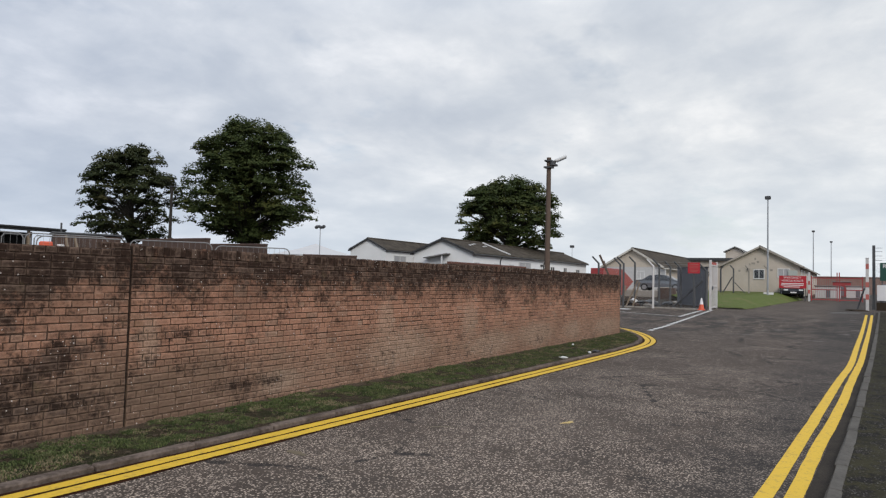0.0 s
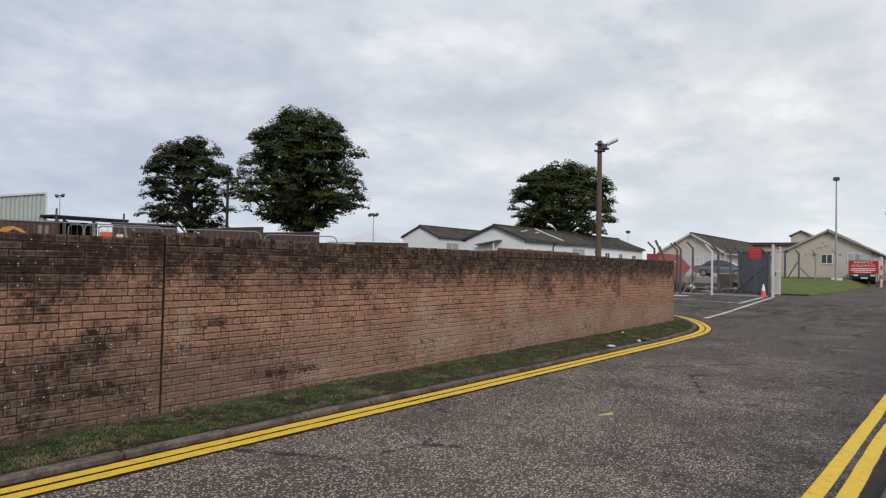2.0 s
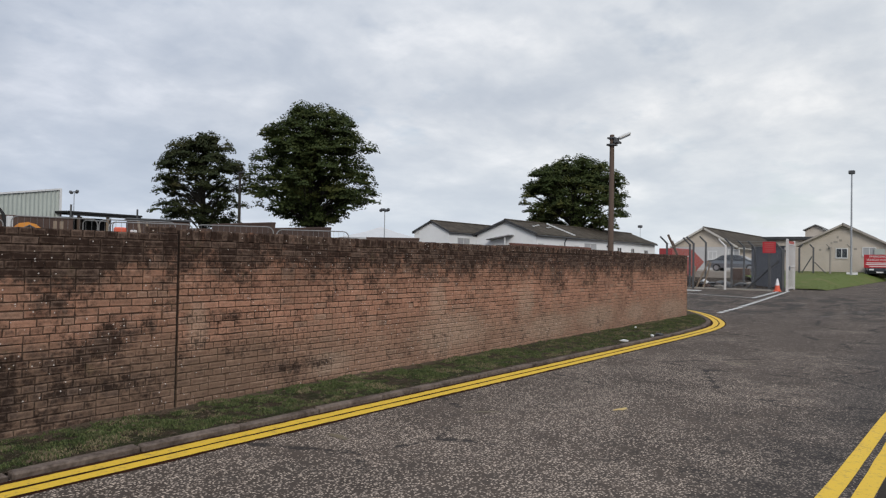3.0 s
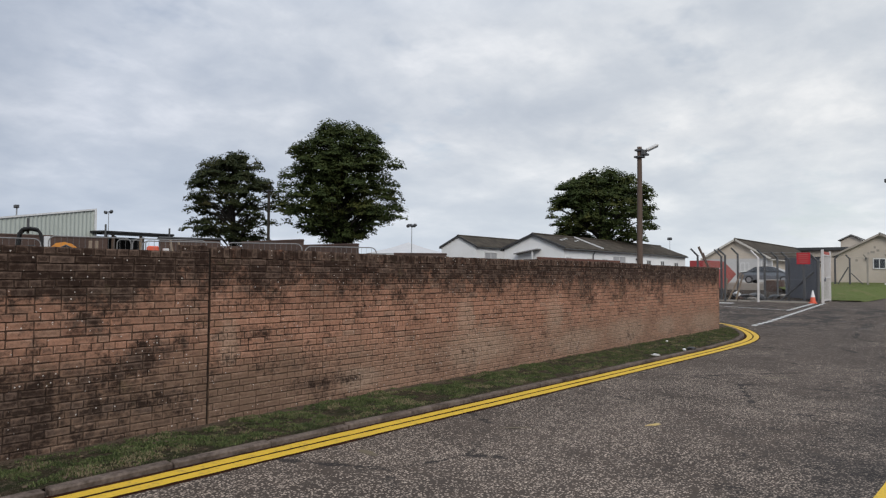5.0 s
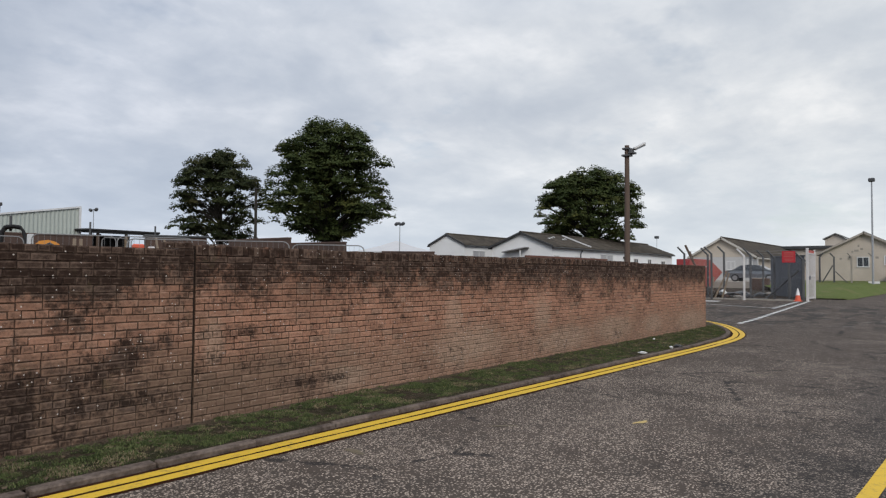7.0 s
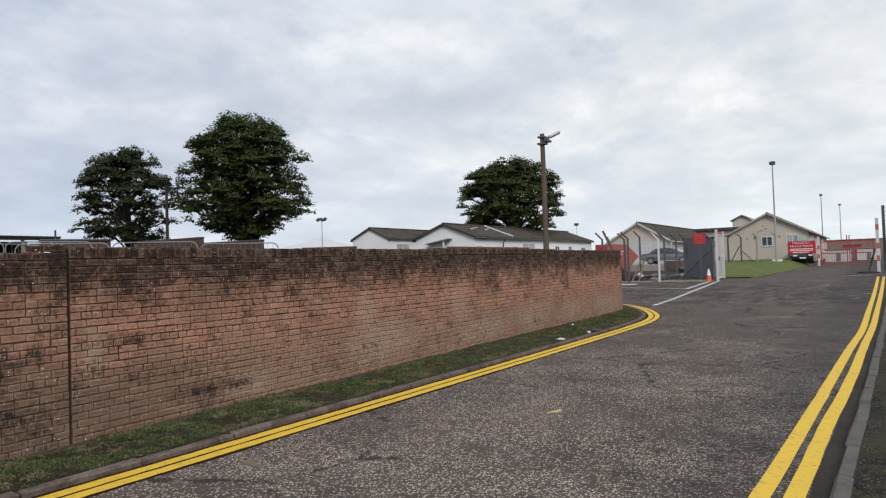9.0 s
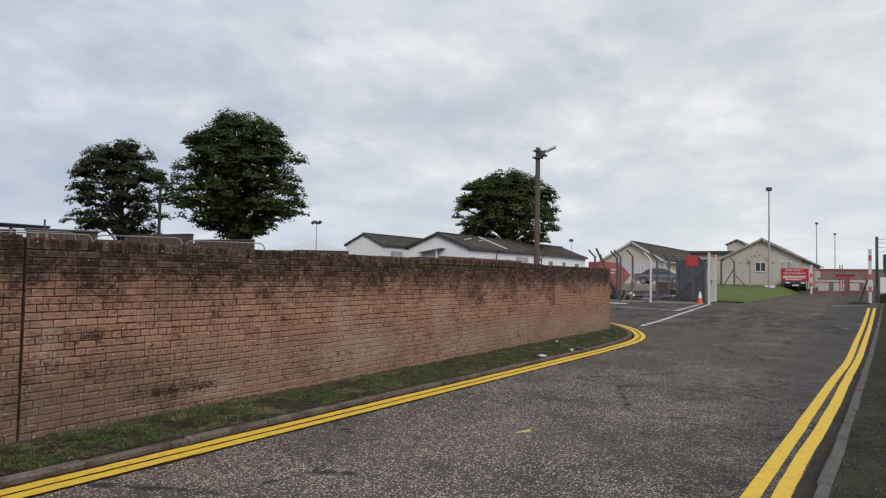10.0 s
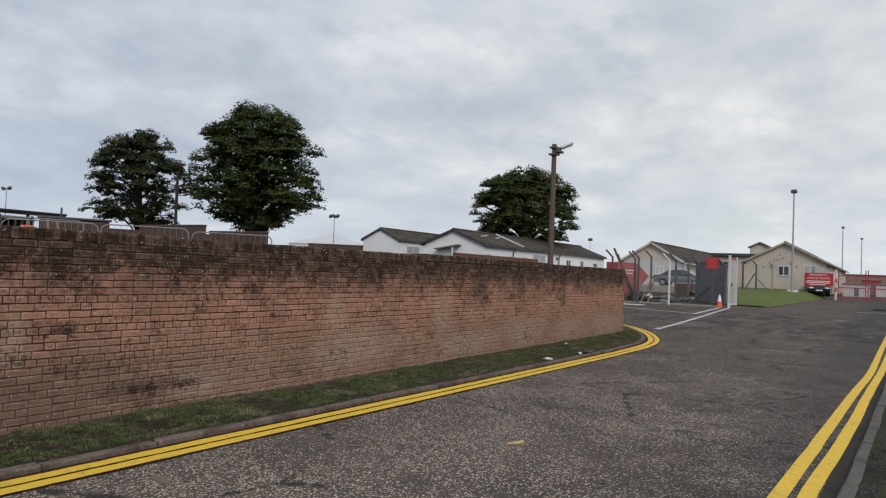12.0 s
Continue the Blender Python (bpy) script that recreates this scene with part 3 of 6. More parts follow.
def wobble(curve, amp, seed, f=0.5):
    out = []
    for x, y in curve:
        out.append((x, y + amp * (noise.noise((x * f, seed, 0.3)))))
    return out


def shift(curve, dy):
    return [(x, y + dy) for x, y in curve]


KD = dense(KERB)
# double yellow lines beside the verge
for nm, d0, d1 in (("yellow_line_1", -0.205, -0.070), ("yellow_line_2", -0.380, -0.245)):
    KF = dense(KERB, 0.09)
    c0, c1 = (wobble(wobble(offset(KF, d), 0.014, sd + d), 0.011, sd + 4 + d, 7.0) for d, sd in ((d0, 3.1), (d1, 8.7)))
    c0, c1 = list(c0), list(c1)
    vs, fs = [], []
    for i, (p, q) in enumerate(zip(c0, c1)):
        vs += [(p[0], p[1], 0.008 + gz(p[0])), (q[0], q[1], 0.008 + gz(q[0]))]
        if i:
            fs.append((2 * i - 2, 2 * i, 2 * i + 1, 2 * i - 1))
    tagged(mesh_ob(nm, vs, fs, M_YELLOW), "thick worn yellow no-waiting line painted beside the kerb", "road marking", kind="structure")
# double yellow lines on the far kerb, with their kink
RO = smooth([(-6, -5.38), (0, -5.66), (4.5, -5.88), (6.35, -5.98), (7.82, -6.05), (9.19, -6.12), (11.18, -6.21), (14.34, -6.36), (16.6, -6.50), (18.61, -6.57), (23.97, -6.70), (33.95, -6.99), (46, -7.29)], 1)
RI = smooth([(-6, -5.58), (0, -5.86), (4.5, -6.08), (6.46, -6.18), (7.93, -6.24), (9.31, -6.33), (11.3, -6.43), (14.44, -6.55), (16.6, -6.66), (18.7, -6.75), (24.08, -6.91), (34.07, -7.22), (46, -7.56)], 1)
for nm, cv, w in (("yellow_line_3", RO, 0.13), ("yellow_line_4", RI, 0.13)):
    cv = dense(cv)
    vs, fs = [], []
    for i, p in enumerate(cv):
        e = 0.010 * noise.noise((p[0] * 2.3, 1.0 if nm[-1] == "3" else 5.0, 1.0))
        h = 0.0
        vs += [(p[0], p[1] - h + e - w, 0.005 + gz(p[0])), (p[0], p[1] - h + e, 0.005 + gz(p[0]))]
        if i:
            fs.append((2 * i - 2, 2 * i, 2 * i + 1, 2 * i - 1))
    tagged(mesh_ob(nm, vs, fs, M_YELLOW), "thick yellow no-waiting line kinked beside the pavement kerb", "road marking", kind="structure")

M_GRIT = plain("gutter_grit", (0.03, 0.026, 0.022), (0.055, 0.046, 0.037), 0.97, 40, 2.0, bump=0.6, spec=0.08)
M_SILT = plain("brown_gutter_silt", (0.024, 0.009, 0.005), (0.044, 0.019, 0.011), 0.97, 40, 2.0, bump=0.6, spec=0.05)
g0, g1 = KD, wobble(offset(KD, -0.42), 0.03, 2.2, 2.0)
tagged(mesh_ob("gutter_dirt_1", [q for i in range(len(g0)) for q in ((g0[i][0], g0[i][1] + 0.004, 0.004 + gz(g0[i][0])), (g1[i][0], g1[i][1], 0.002 + gz(g1[i][0])))],
               [(2 * i, 2 * i + 1, 2 * i + 3, 2 * i + 2) for i in range(len(g0) - 1)], M_SILT), "dark brown silt lying along the verge kerb", "dirt", kind="structure")
g0 = dense(RKERB)
g1 = wobble(shift(g0, 0.13), 0.03, 6.2, 1.5)
tagged(mesh_ob("gutter_dirt_2", [q for i in range(len(g0)) for q in ((g0[i][0], g0[i][1] - 0.004, 0.008 + gz(g0[i][0])), (g1[i][0], g1[i][1], 0.002 + gz(g1[i][0])))],
               [(2 * i, 2 * i + 2, 2 * i + 3, 2 * i + 1) for i in range(len(g0) - 1)], M_GRIT), "dark grit lying along the pavement kerb", "dirt", kind="structure")

# small leftovers of yellow paint on the carriageway
def splash(name, cx, cy, rx_, ry_, rot, seed, material, label, z=0.004):
    rng = random.Random(seed)
    n = 14
    vs = [(cx, cy, z)]
    for i in range(n):
        a = 2 * math.pi * i / n
        r = rng.uniform(0.55, 1.1)
        u, v = math.cos(a) * rx_ * r, math.sin(a) * ry_ * r
        vs.append((cx + u * math.cos(rot) - v * math.sin(rot), cy + u * math.sin(rot) + v * math.cos(rot), z))
    tagged(mesh_ob(name, vs, [(0, 1 + i, 1 + (i + 1) % n) for i in range(n)], material), label, "road marking", kind="structure")


splash("paint_spot_1", 7.35, -3.68, 0.15, 0.05, -0.3, 1, M_YSPOT, "small bright yellow paint spot on the asphalt")
splash("paint_spot_2", 12.2, -3.85, 0.30, 0.06, -0.9, 2, M_YFAINT, "faded yellow paint smear on the asphalt")
splash("paint_spot_3", 6.2, -2.56, 0.24, 0.035, -0.75, 3, M_YFAINT, "faded yellow paint smear on the asphalt")
splash("paint_spot_4", 4.4, -2.05, 0.17, 0.07, 1.4, 4, M_YFAINT, "faded yellow paint smear on the asphalt")


def kerbstones(curve, width, top, mat, base_name, label, seed, length=0.9, inward=1):
    """A row of kerb stones as pieces of one kerb."""
    rng = random.Random(seed)
    root = thing(base_name, label, "kerb", kind="structure")
    pts = resample([(x, y, 0) for x, y in curve], 0.1)
    acc, start = 0.0, 0
    for i in range(1, len(pts)):
        acc += (pts[i] - pts[i - 1]).length
        if acc >= length or i == len(pts) - 1:
            a, b = pts[start], pts[i]
            d = (b - a)
            L = d.length
            if L > 0.2:
                bm = bmesh.new()
                box(bm, 0.011, L - 0.011, 0 if inward > 0 else -width, width if inward > 0 else 0, -0.15, top + rng.uniform(-0.006, 0.006), bevel=0.014)
                for v in bm.verts:
                    v.co += Vector((rng.uniform(-1, 1), rng.uniform(-1, 1), rng.uniform(-1, 1))) * 0.006
                k = part("kerb_stone", bm, mat, root)
                k.location = (a.x, a.y + rng.uniform(-0.006, 0.006), gz(a.x))
                k.rotation_euler = (0, 0, math.atan2(d.y, d.x))
            acc, start = 0.0, i
    return root


kerbstones(KERB, 0.115, 0.05, M_KERB, "kerb_1", "low brown-grey worn kerb stones edging the grass verge", 4, 0.92)
kerbstones(RKERB, 0.11, 0.06, M_KERB2, "kerb_2", "grey concrete kerb stones edging the pavement", 5, 0.92, inward=-1)

# pavement beyond the far kerb
c = dense(RKERB, 1.0)
vs, fs = [], []
for i, (x, y) in enumerate(c):
    vs += [(x, y - 0.105, 0.052 + gz(x)), (x, -9.3 - 0.015 * max(0, x), 0.07 + gz(x)), (x, -14, 0.07 + gz(x))]
    if i:
        for j in (0, 1):
            fs.append((3 * i - 3 + j, 3 * i - 3 + j + 1, 3 * i + j + 1, 3 * i + j))
tagged(mesh_ob("pavement", vs, fs, M_PAVE), "dark mottled asphalt pavement behind the kerb", "pavement", kind="structure")

tagged(part("pavement_joint", bx(-0.06, 0.06, -0.62, 0.62, 0, 0.006, m=Matrix.Translation((28.0, -8.3, 0.0625)) @ Matrix.Rotation(radians(32), 4, "Z")), M_WLINE), "thin pale mark across the pavement", "road marking", kind="structure")
splash("moss_patch", 18.8, -7.42, 0.5, 0.16, -0.1, 7, plain("dry_moss", (0.05, 0.042, 0.022), (0.028, 0.026, 0.016), 0.97, 20, 3.0, spec=0.05), "dark patch of dry moss on the pavement", 0.068)

# grass verge between kerb and wall
inner = dense(offset(KERB, 0.11), 0.07)


def clump(x, y):
    """Where the grass grows in cushions: above zero on a cushion, below in the bare soil between."""
    return 0.06 + 0.75 * noise.noise((x * 5.2, y * 6.4, 1.5)) + 0.45 * noise.noise((x * 1.4, y * 2.2, 4.0)) + 0.3 * noise.noise((x * 12.0, y * 12.0, 6.0))


def verge_z(x, y, ye):
    f = min(1.0, max(0.0, (y - ye) / max(0.2, -ye)))
    mound = clump(x, y)
    return 0.038 + 0.012 * f + 0.014 * noise.noise((x * 1.7, y * 2.3, 0.5)) + 0.026 * max(0.0, mound) * min(1.0, 0.3 + 2 * f) * min(1.0, 0.2 - 3 * y) + 0.008 * noise.noise((x * 17.0, y * 17.0, 1.5))


vs, fs = [], []
ROWS = 20
for i, (x, y) in enumerate(inner):
    for j in range(ROWS):
        f = j / (ROWS - 1)
        if y < 0.0 and x < 22.3:
            yy = y + (0.16 - y) * f
            xx = x
        else:
            xx, yy = x + (21.6 - x) * f, y + (0.16 + max(0, y) - y) * f
        vs.append((xx, yy, verge_z(xx, yy, min(y, -0.2)) + gz(xx)))
    if i:
        for j in range(ROWS - 1):
            p = (i - 1) * ROWS + j
            fs.append((p, p + ROWS, p + ROWS + 1, p + 1))
verge = tagged(mesh_ob("verge", vs, fs, M_TURF, smooth=True), "narrow strip of rough grass and bare soil below the wall", "verge", kind="structure")


def blades(name, spots, material, label, category, hmin, hmax, width, seed):
    """Many small bent blades, as one object."""
    rng = random.Random(seed)
    vs, fs = [], []
    for x, y, z, *tall in spots:
        a = rng.uniform(0, 6.283)
        h = rng.uniform(hmin, hmax) * (tall[0] if tall else 1.0)
        w = width * rng.uniform(0.6, 1.4)
        lean = rng.uniform(0.2, 1.0) * h
        dx, dy = math.cos(a), math.sin(a)
        i = len(vs)
        vs += [(x - dy * w, y + dx * w, z - 0.01), (x + dy * w, y - dx * w, z - 0.01),
               (x + dx * lean * 0.35 + dy * w * .7, y + dy * lean * 0.35 - dx * w * .7, z + h * 0.6), (x + dx * lean * 0.35 - dy * w * .7, y + dy * lean * 0.35 + dx * w * .7, z + h * 0.6),
               (x + dx * lean, y + dy * lean, z + h * 0.9)]
        fs += [(i, i + 1, i + 2, i + 3), (i + 3, i + 2, i + 4)]
    return tagged(mesh_ob(name, vs, fs, material), label, category, kind="stuff")


rng = random.Random(11)
spots, straw = [], []
tufts = 0
while tufts < 12500:
    x = rng.uniform(-2.5, 25.0) if rng.random() < 0.55 else rng.uniform(0.5, 11)
    ye = along(inner, x) if x < 24.9 else 0
    y = rng.uniform(ye - 0.01, 0.0 if x < 22 else ye + 0.8)
    if x > 22 and y > 0.9:
        continue
    bare = 0.40 * max(0.0, 1 + y / 0.16) + 1.0 * max(0.0, 1 - (y - ye) / 0.13) - (0.25 if x > 12 else 0.0)
    d = clump(x, y) - bare
    if d < rng.uniform(-0.12, 0.12):
        continue
    tufts += 1
    tall = rng.uniform(0.5, 1.2) * (0.8 + 0.8 * min(1.0, max(0.0, d)))
    dry = noise.noise((x * 2.1, y * 3.0, 9.0)) + 0.5 * noise.noise((x * 9, y * 9, 3.0)) > 0.14
    for _ in range(9):
        u, v = x + rng.gauss(0, 0.020), max(ye - 0.02, min(y + rng.gauss(0, 0.020), -0.004 if x < 22 else 9))
        (straw if dry and rng.random() < 0.6 else spots).append((u, v, verge_z(u, v, min(ye, -0.2)), tall))
blades("grass_blades", spots, M_GRASS, "short matted green grass in cushions on the verge", "grass", 0.010, 0.028, 0.005, 12)
blades("dry_grass", straw, M_STRAW, "dry straw-coloured grass mixed into the verge", "grass", 0.008, 0.024, 0.005, 14)

# fallen leaves on the verge
vs, fs = [], []
for i in range(170):
    x = rng.uniform(0.0, 18) if rng.random() < 0.5 else rng.uniform(0.5, 6)
    ye = along(inner, x)
    y = rng.uniform(ye, -0.03)
    z = verge_z(x, y, ye) + 0.012
    s, a = rng.uniform(0.01, 0.024), rng.uniform(0, 6.28)
    k = len(vs)
    for q in range(5):
        vs.append((x + s * math.cos(a + q * 1.257) * (1.3 if q == 0 else 0.9), y + s * math.sin(a + q * 1.257), z + rng.uniform(-0.006, 0.012)))
    fs.append(tuple(range(k, k + 5)))
tagged(mesh_ob("fallen_leaves", vs, fs, plain("dry_leaf", (0.11, 0.075, 0.045), (0.07, 0.05, 0.032), 0.8, 8, 3)), "scattered dry brown leaves on the verge", "leaves", kind="stuff")


def crumple(name, loc, sx, sy, sz, material, label, seed):
    bm = bmesh.new()
    bmesh.ops.create_icosphere(bm, subdivisions=2, radius=1.0)
    for v in bm.verts:
        n = noise.noise(v.co * 1.7 + Vector((seed, 0, 0)))
        v.co = Vector((v.co.x * sx, v.co.y * sy, v.co.z * sz)) * (1 + 0.55 * n)
    ob = part(name, bm, material)
    ob.location = loc
    ob.rotation_euler = (0, 0, seed)
    return tagged(ob, label, "litter")


crumple("paper_litter", (13.45, -1.30, 0.075), 0.085, 0.035, 0.025, M_PAPER, "crumpled white paper cup lying on the verge edge", 2.1)
crumple("paper_litter", (14.9, -1.38, 0.07), 0.06, 0.035, 0.028, M_PAPER, "small torn white litter beside black plastic", 0.7)
crumple("plastic_litter", (15.3, -1.40, 0.07), 0.10, 0.06, 0.035, M_BLACKBAG, "scrap of black plastic beside the kerb", 5.2)
crumple("paper_litter", (12.2, -7.36, 0.075), 0.03, 0.025, 0.012, M_PAPER, "tiny scrap of white paper on the pavement", 1.1)
crumple("spilled_gravel", (51.6, -6.9, gz(51.6) + 0.03), 0.5, 0.7, 0.07, M_EARTH, "low dark heap of grit at the gate post", 6.4)
crumple("paper_litter", (16.6, -0.35, 0.07), 0.055, 0.03, 0.02, M_PAPER, "small pale wrapper lying in the grass", 3.3)

# white give-way markings of the side entrance
def dashes(name, a, b, dash, gap, width, label):
    a, b = Vector(a), Vector(b)
    d = (b - a).normalized()
    nrm = Vector((-d.y, d.x))
    vs, fs, s = [], [], 0.0
    while s < (b - a).length:
        p, q = a + d * s, a + d * min(s + dash, (b - a).length)
        i = len(vs)
        for r in (p - nrm * width / 2, q - nrm * width / 2, q + nrm * width / 2, p + nrm * width / 2):
            vs.append((r.x, r.y, gz(r.x) + 0.006))
        fs.append((i, i + 1, i + 2, i + 3))
        s += dash + gap
    tagged(mesh_ob(name, vs, fs, M_WLINE), label, "road marking", kind="structure")


dashes("white_line_1", (24.9, -0.26), (44.1, 0.78), 0.6, 0.3, 0.18, "broken white give-way line across the side entrance")
dashes("white_line_2", (35.6, 0.92), (43.2, 1.22), 0.6, 0.3, 0.2, "second broken white give-way line across the entrance")
dashes("white_line_3", (38.3, 6.4), (35.7, 0.84), 9, 0, 0.12, "thin white line on the entrance asphalt")
dashes("white_line_5", (47.1, -5.5), (48.5, -7.1), 9, 0, 0.14, "short white stop line before the far gate")
dashes("white_line_4", (41.0, 6.9), (41.0, 4.95), 9, 0, 0.9, "short broad white marking on the entrance asphalt")


# ---- trees ----
def tree(name, loc, profile, clusters, leaves_each, trunk_r, leaf, seed, label, droop=0.35, squash=0.42, leaves=None):
    """A sycamore: trunk and limbs, and layered clumps of leaves inside an uneven outline."""
    rng = random.Random(seed)
    root = thing(name, label, "tree", loc, group="sycamores behind the wall")
    zs = [p[0] for p in profile]
    zlo, zhi = zs[0], zs[-1]

    def rad(z):
        for (a, ra), (b, rb) in zip(profile, profile[1:]):
            if z <= b:
                return ra + (rb - ra) * (z - a) / (b - a)
        return profile[-1][1]

    cs = []
    tries = 0
    while len(cs) < clusters and tries < 20000:
        tries += 1
        z = rng.uniform(zlo, zhi)
        R = rad(z)
        a = rng.uniform(0, 6.283)
        rr = R * (rng.uniform(0.0, 1.0) ** 0.42)
        lob = 1 + 0.09 * noise.noise((math.cos(a) * 1.6 + seed, math.sin(a) * 1.6, z * 0.35))
        if rng.uniform(0, profile_max(profile)) > R + 0.9:
            continue
        p = Vector((math.cos(a) * rr * lob, math.sin(a) * rr * lob, z))
        size = rng.uniform(0.70, 1.30) * (0.85 if rr > 0.85 * R else 1.0)
        if any((p - q).length < 0.52 * min(size, s) for q, s in cs):
            continue
        cs.append((p, size))
    # trunk and limbs
    bm = bmesh.new()
    top = zlo + (zhi - zlo) * 0.55
    pts = [Vector((0, 0, -0.4)), Vector((0.05, 0.03, 1.2)), Vector((-0.05, 0.06, zlo * 0.75)), Vector((0.1, 0, zlo + 0.8)), Vector((0.0, 0.1, top))]
    tube(bm, pts, trunk_r * 1.25, 10, trunk_r * 0.35)
    part("trunk", bm, M_BARK, root)
    bm = bmesh.new()
    for p, s in cs[:: 2]:
        h = max(zlo * 0.72, min(p.z - 0.55 * math.hypot(p.x, p.y) - 0.3, top))
        a = Vector((0, 0.05, h))
        mid = a.lerp(p, 0.5) + Vector((rng.uniform(-.2, .2), rng.uniform(-.2, .2), 0.35))
        tube(bm, [a, a.lerp(mid, 0.5) + Vector((0, 0, .08)), mid, mid.lerp(p, .6), p], trunk_r * rng.uniform(0.20, 0.36), 5, 0.02)
    part("branching", bm, M_BARK, root)
    # leaf clumps
    vs, fs = [], []
    for p, s in cs:
        n = int(leaves_each * s * s)
        for _ in range(n):
            u, v = rng.uniform(-1, 1), rng.uniform(0, 6.283)
            w = math.sqrt(1 - u * u)
            d = Vector((w * math.cos(v), w * math.sin(v), u))
            k = rng.uniform(0.50, 1.0)
            q = p + Vector((d.x * s * k, d.y * s * k, d.z * s * k * squash * (1.0 if d.z > 0 else 0.25) - droop * s * k * k * (d.x * d.x + d.y * d.y)))
            if noise.noise(q * 0.8 + Vector((seed, 0, 0))) > 0.40 or noise.noise(q * 1.7 + Vector((0, seed, 0))) > (0.30 if q.z > zlo + 0.6 * (zhi - zlo) else 0.10):
                continue
            nrm = (Vector((d.x * 0.7, d.y * 0.7, 0.75 + 0.3 * d.z)) + Vector((rng.uniform(-.55, .55), rng.uniform(-.55, .55), rng.uniform(-.5, .5)))).normalized()
            t = nrm.cross(Vector((rng.uniform(-1, 1), rng.uniform(-1, 1), rng.uniform(-1, 1)))).normalized()
            b = nrm.cross(t)
            L = leaf * rng.uniform(0.65, 1.3)
            i = len(vs)
            vs += [q - t * L * 0.5, q + b * L * 0.42 - t * L * 0.05 - nrm * L * .08, q + t * L * 0.55 - nrm * L * 0.15, q - b * L * 0.42 - t * L * 0.05 - nrm * L * .08]
            fs += [(i, i + 1, i + 2), (i, i + 2, i + 3)]
    ob = mesh_ob("crown", [tuple(v) for v in vs], fs, leaves or M_LEAF, root)
    return root


def profile_max(p):
    return max(r for _, r in p)


tree("sycamore_tree", (35.0, 31.7, 0.05), [(4.2, 0.9), (5.0, 2.8), (5.8, 4.2), (7.5, 4.5), (9.5, 4.15), (10.9, 3.45), (12.0, 2.5), (12.75, 1.15)], 250, 640, 0.42, 0.15, 3,
     "large dense dark-green sycamore tree behind the wall", squash=0.66, droop=0.30)
tree("sycamore_tree", (31.5, 40.5, 0.05), [(4.3, 1.6), (5.0, 3.1), (6.2, 3.7), (7.6, 3.65), (9, 3.1), (10.2, 2.1), (11.35, 0.5)], 135, 520, 0.30, 0.15, 8,
     "smaller open-crowned dark-green sycamore tree beside another", squash=0.42, droop=0.34, leaves=M_LEAFD)
tree("sycamore_tree", (62.7, 23.4, 0.35), [(4.6, 3.4), (5.8, 5.0), (7.2, 5.4), (8.8, 5.1), (10.2, 4.4), (11.1, 3.5), (11.6, 1.9)], 235, 520, 0.42, 0.18, 15,
     "broad rounded sycamore tree rising behind a white hut", squash=0.66, droop=0.30)


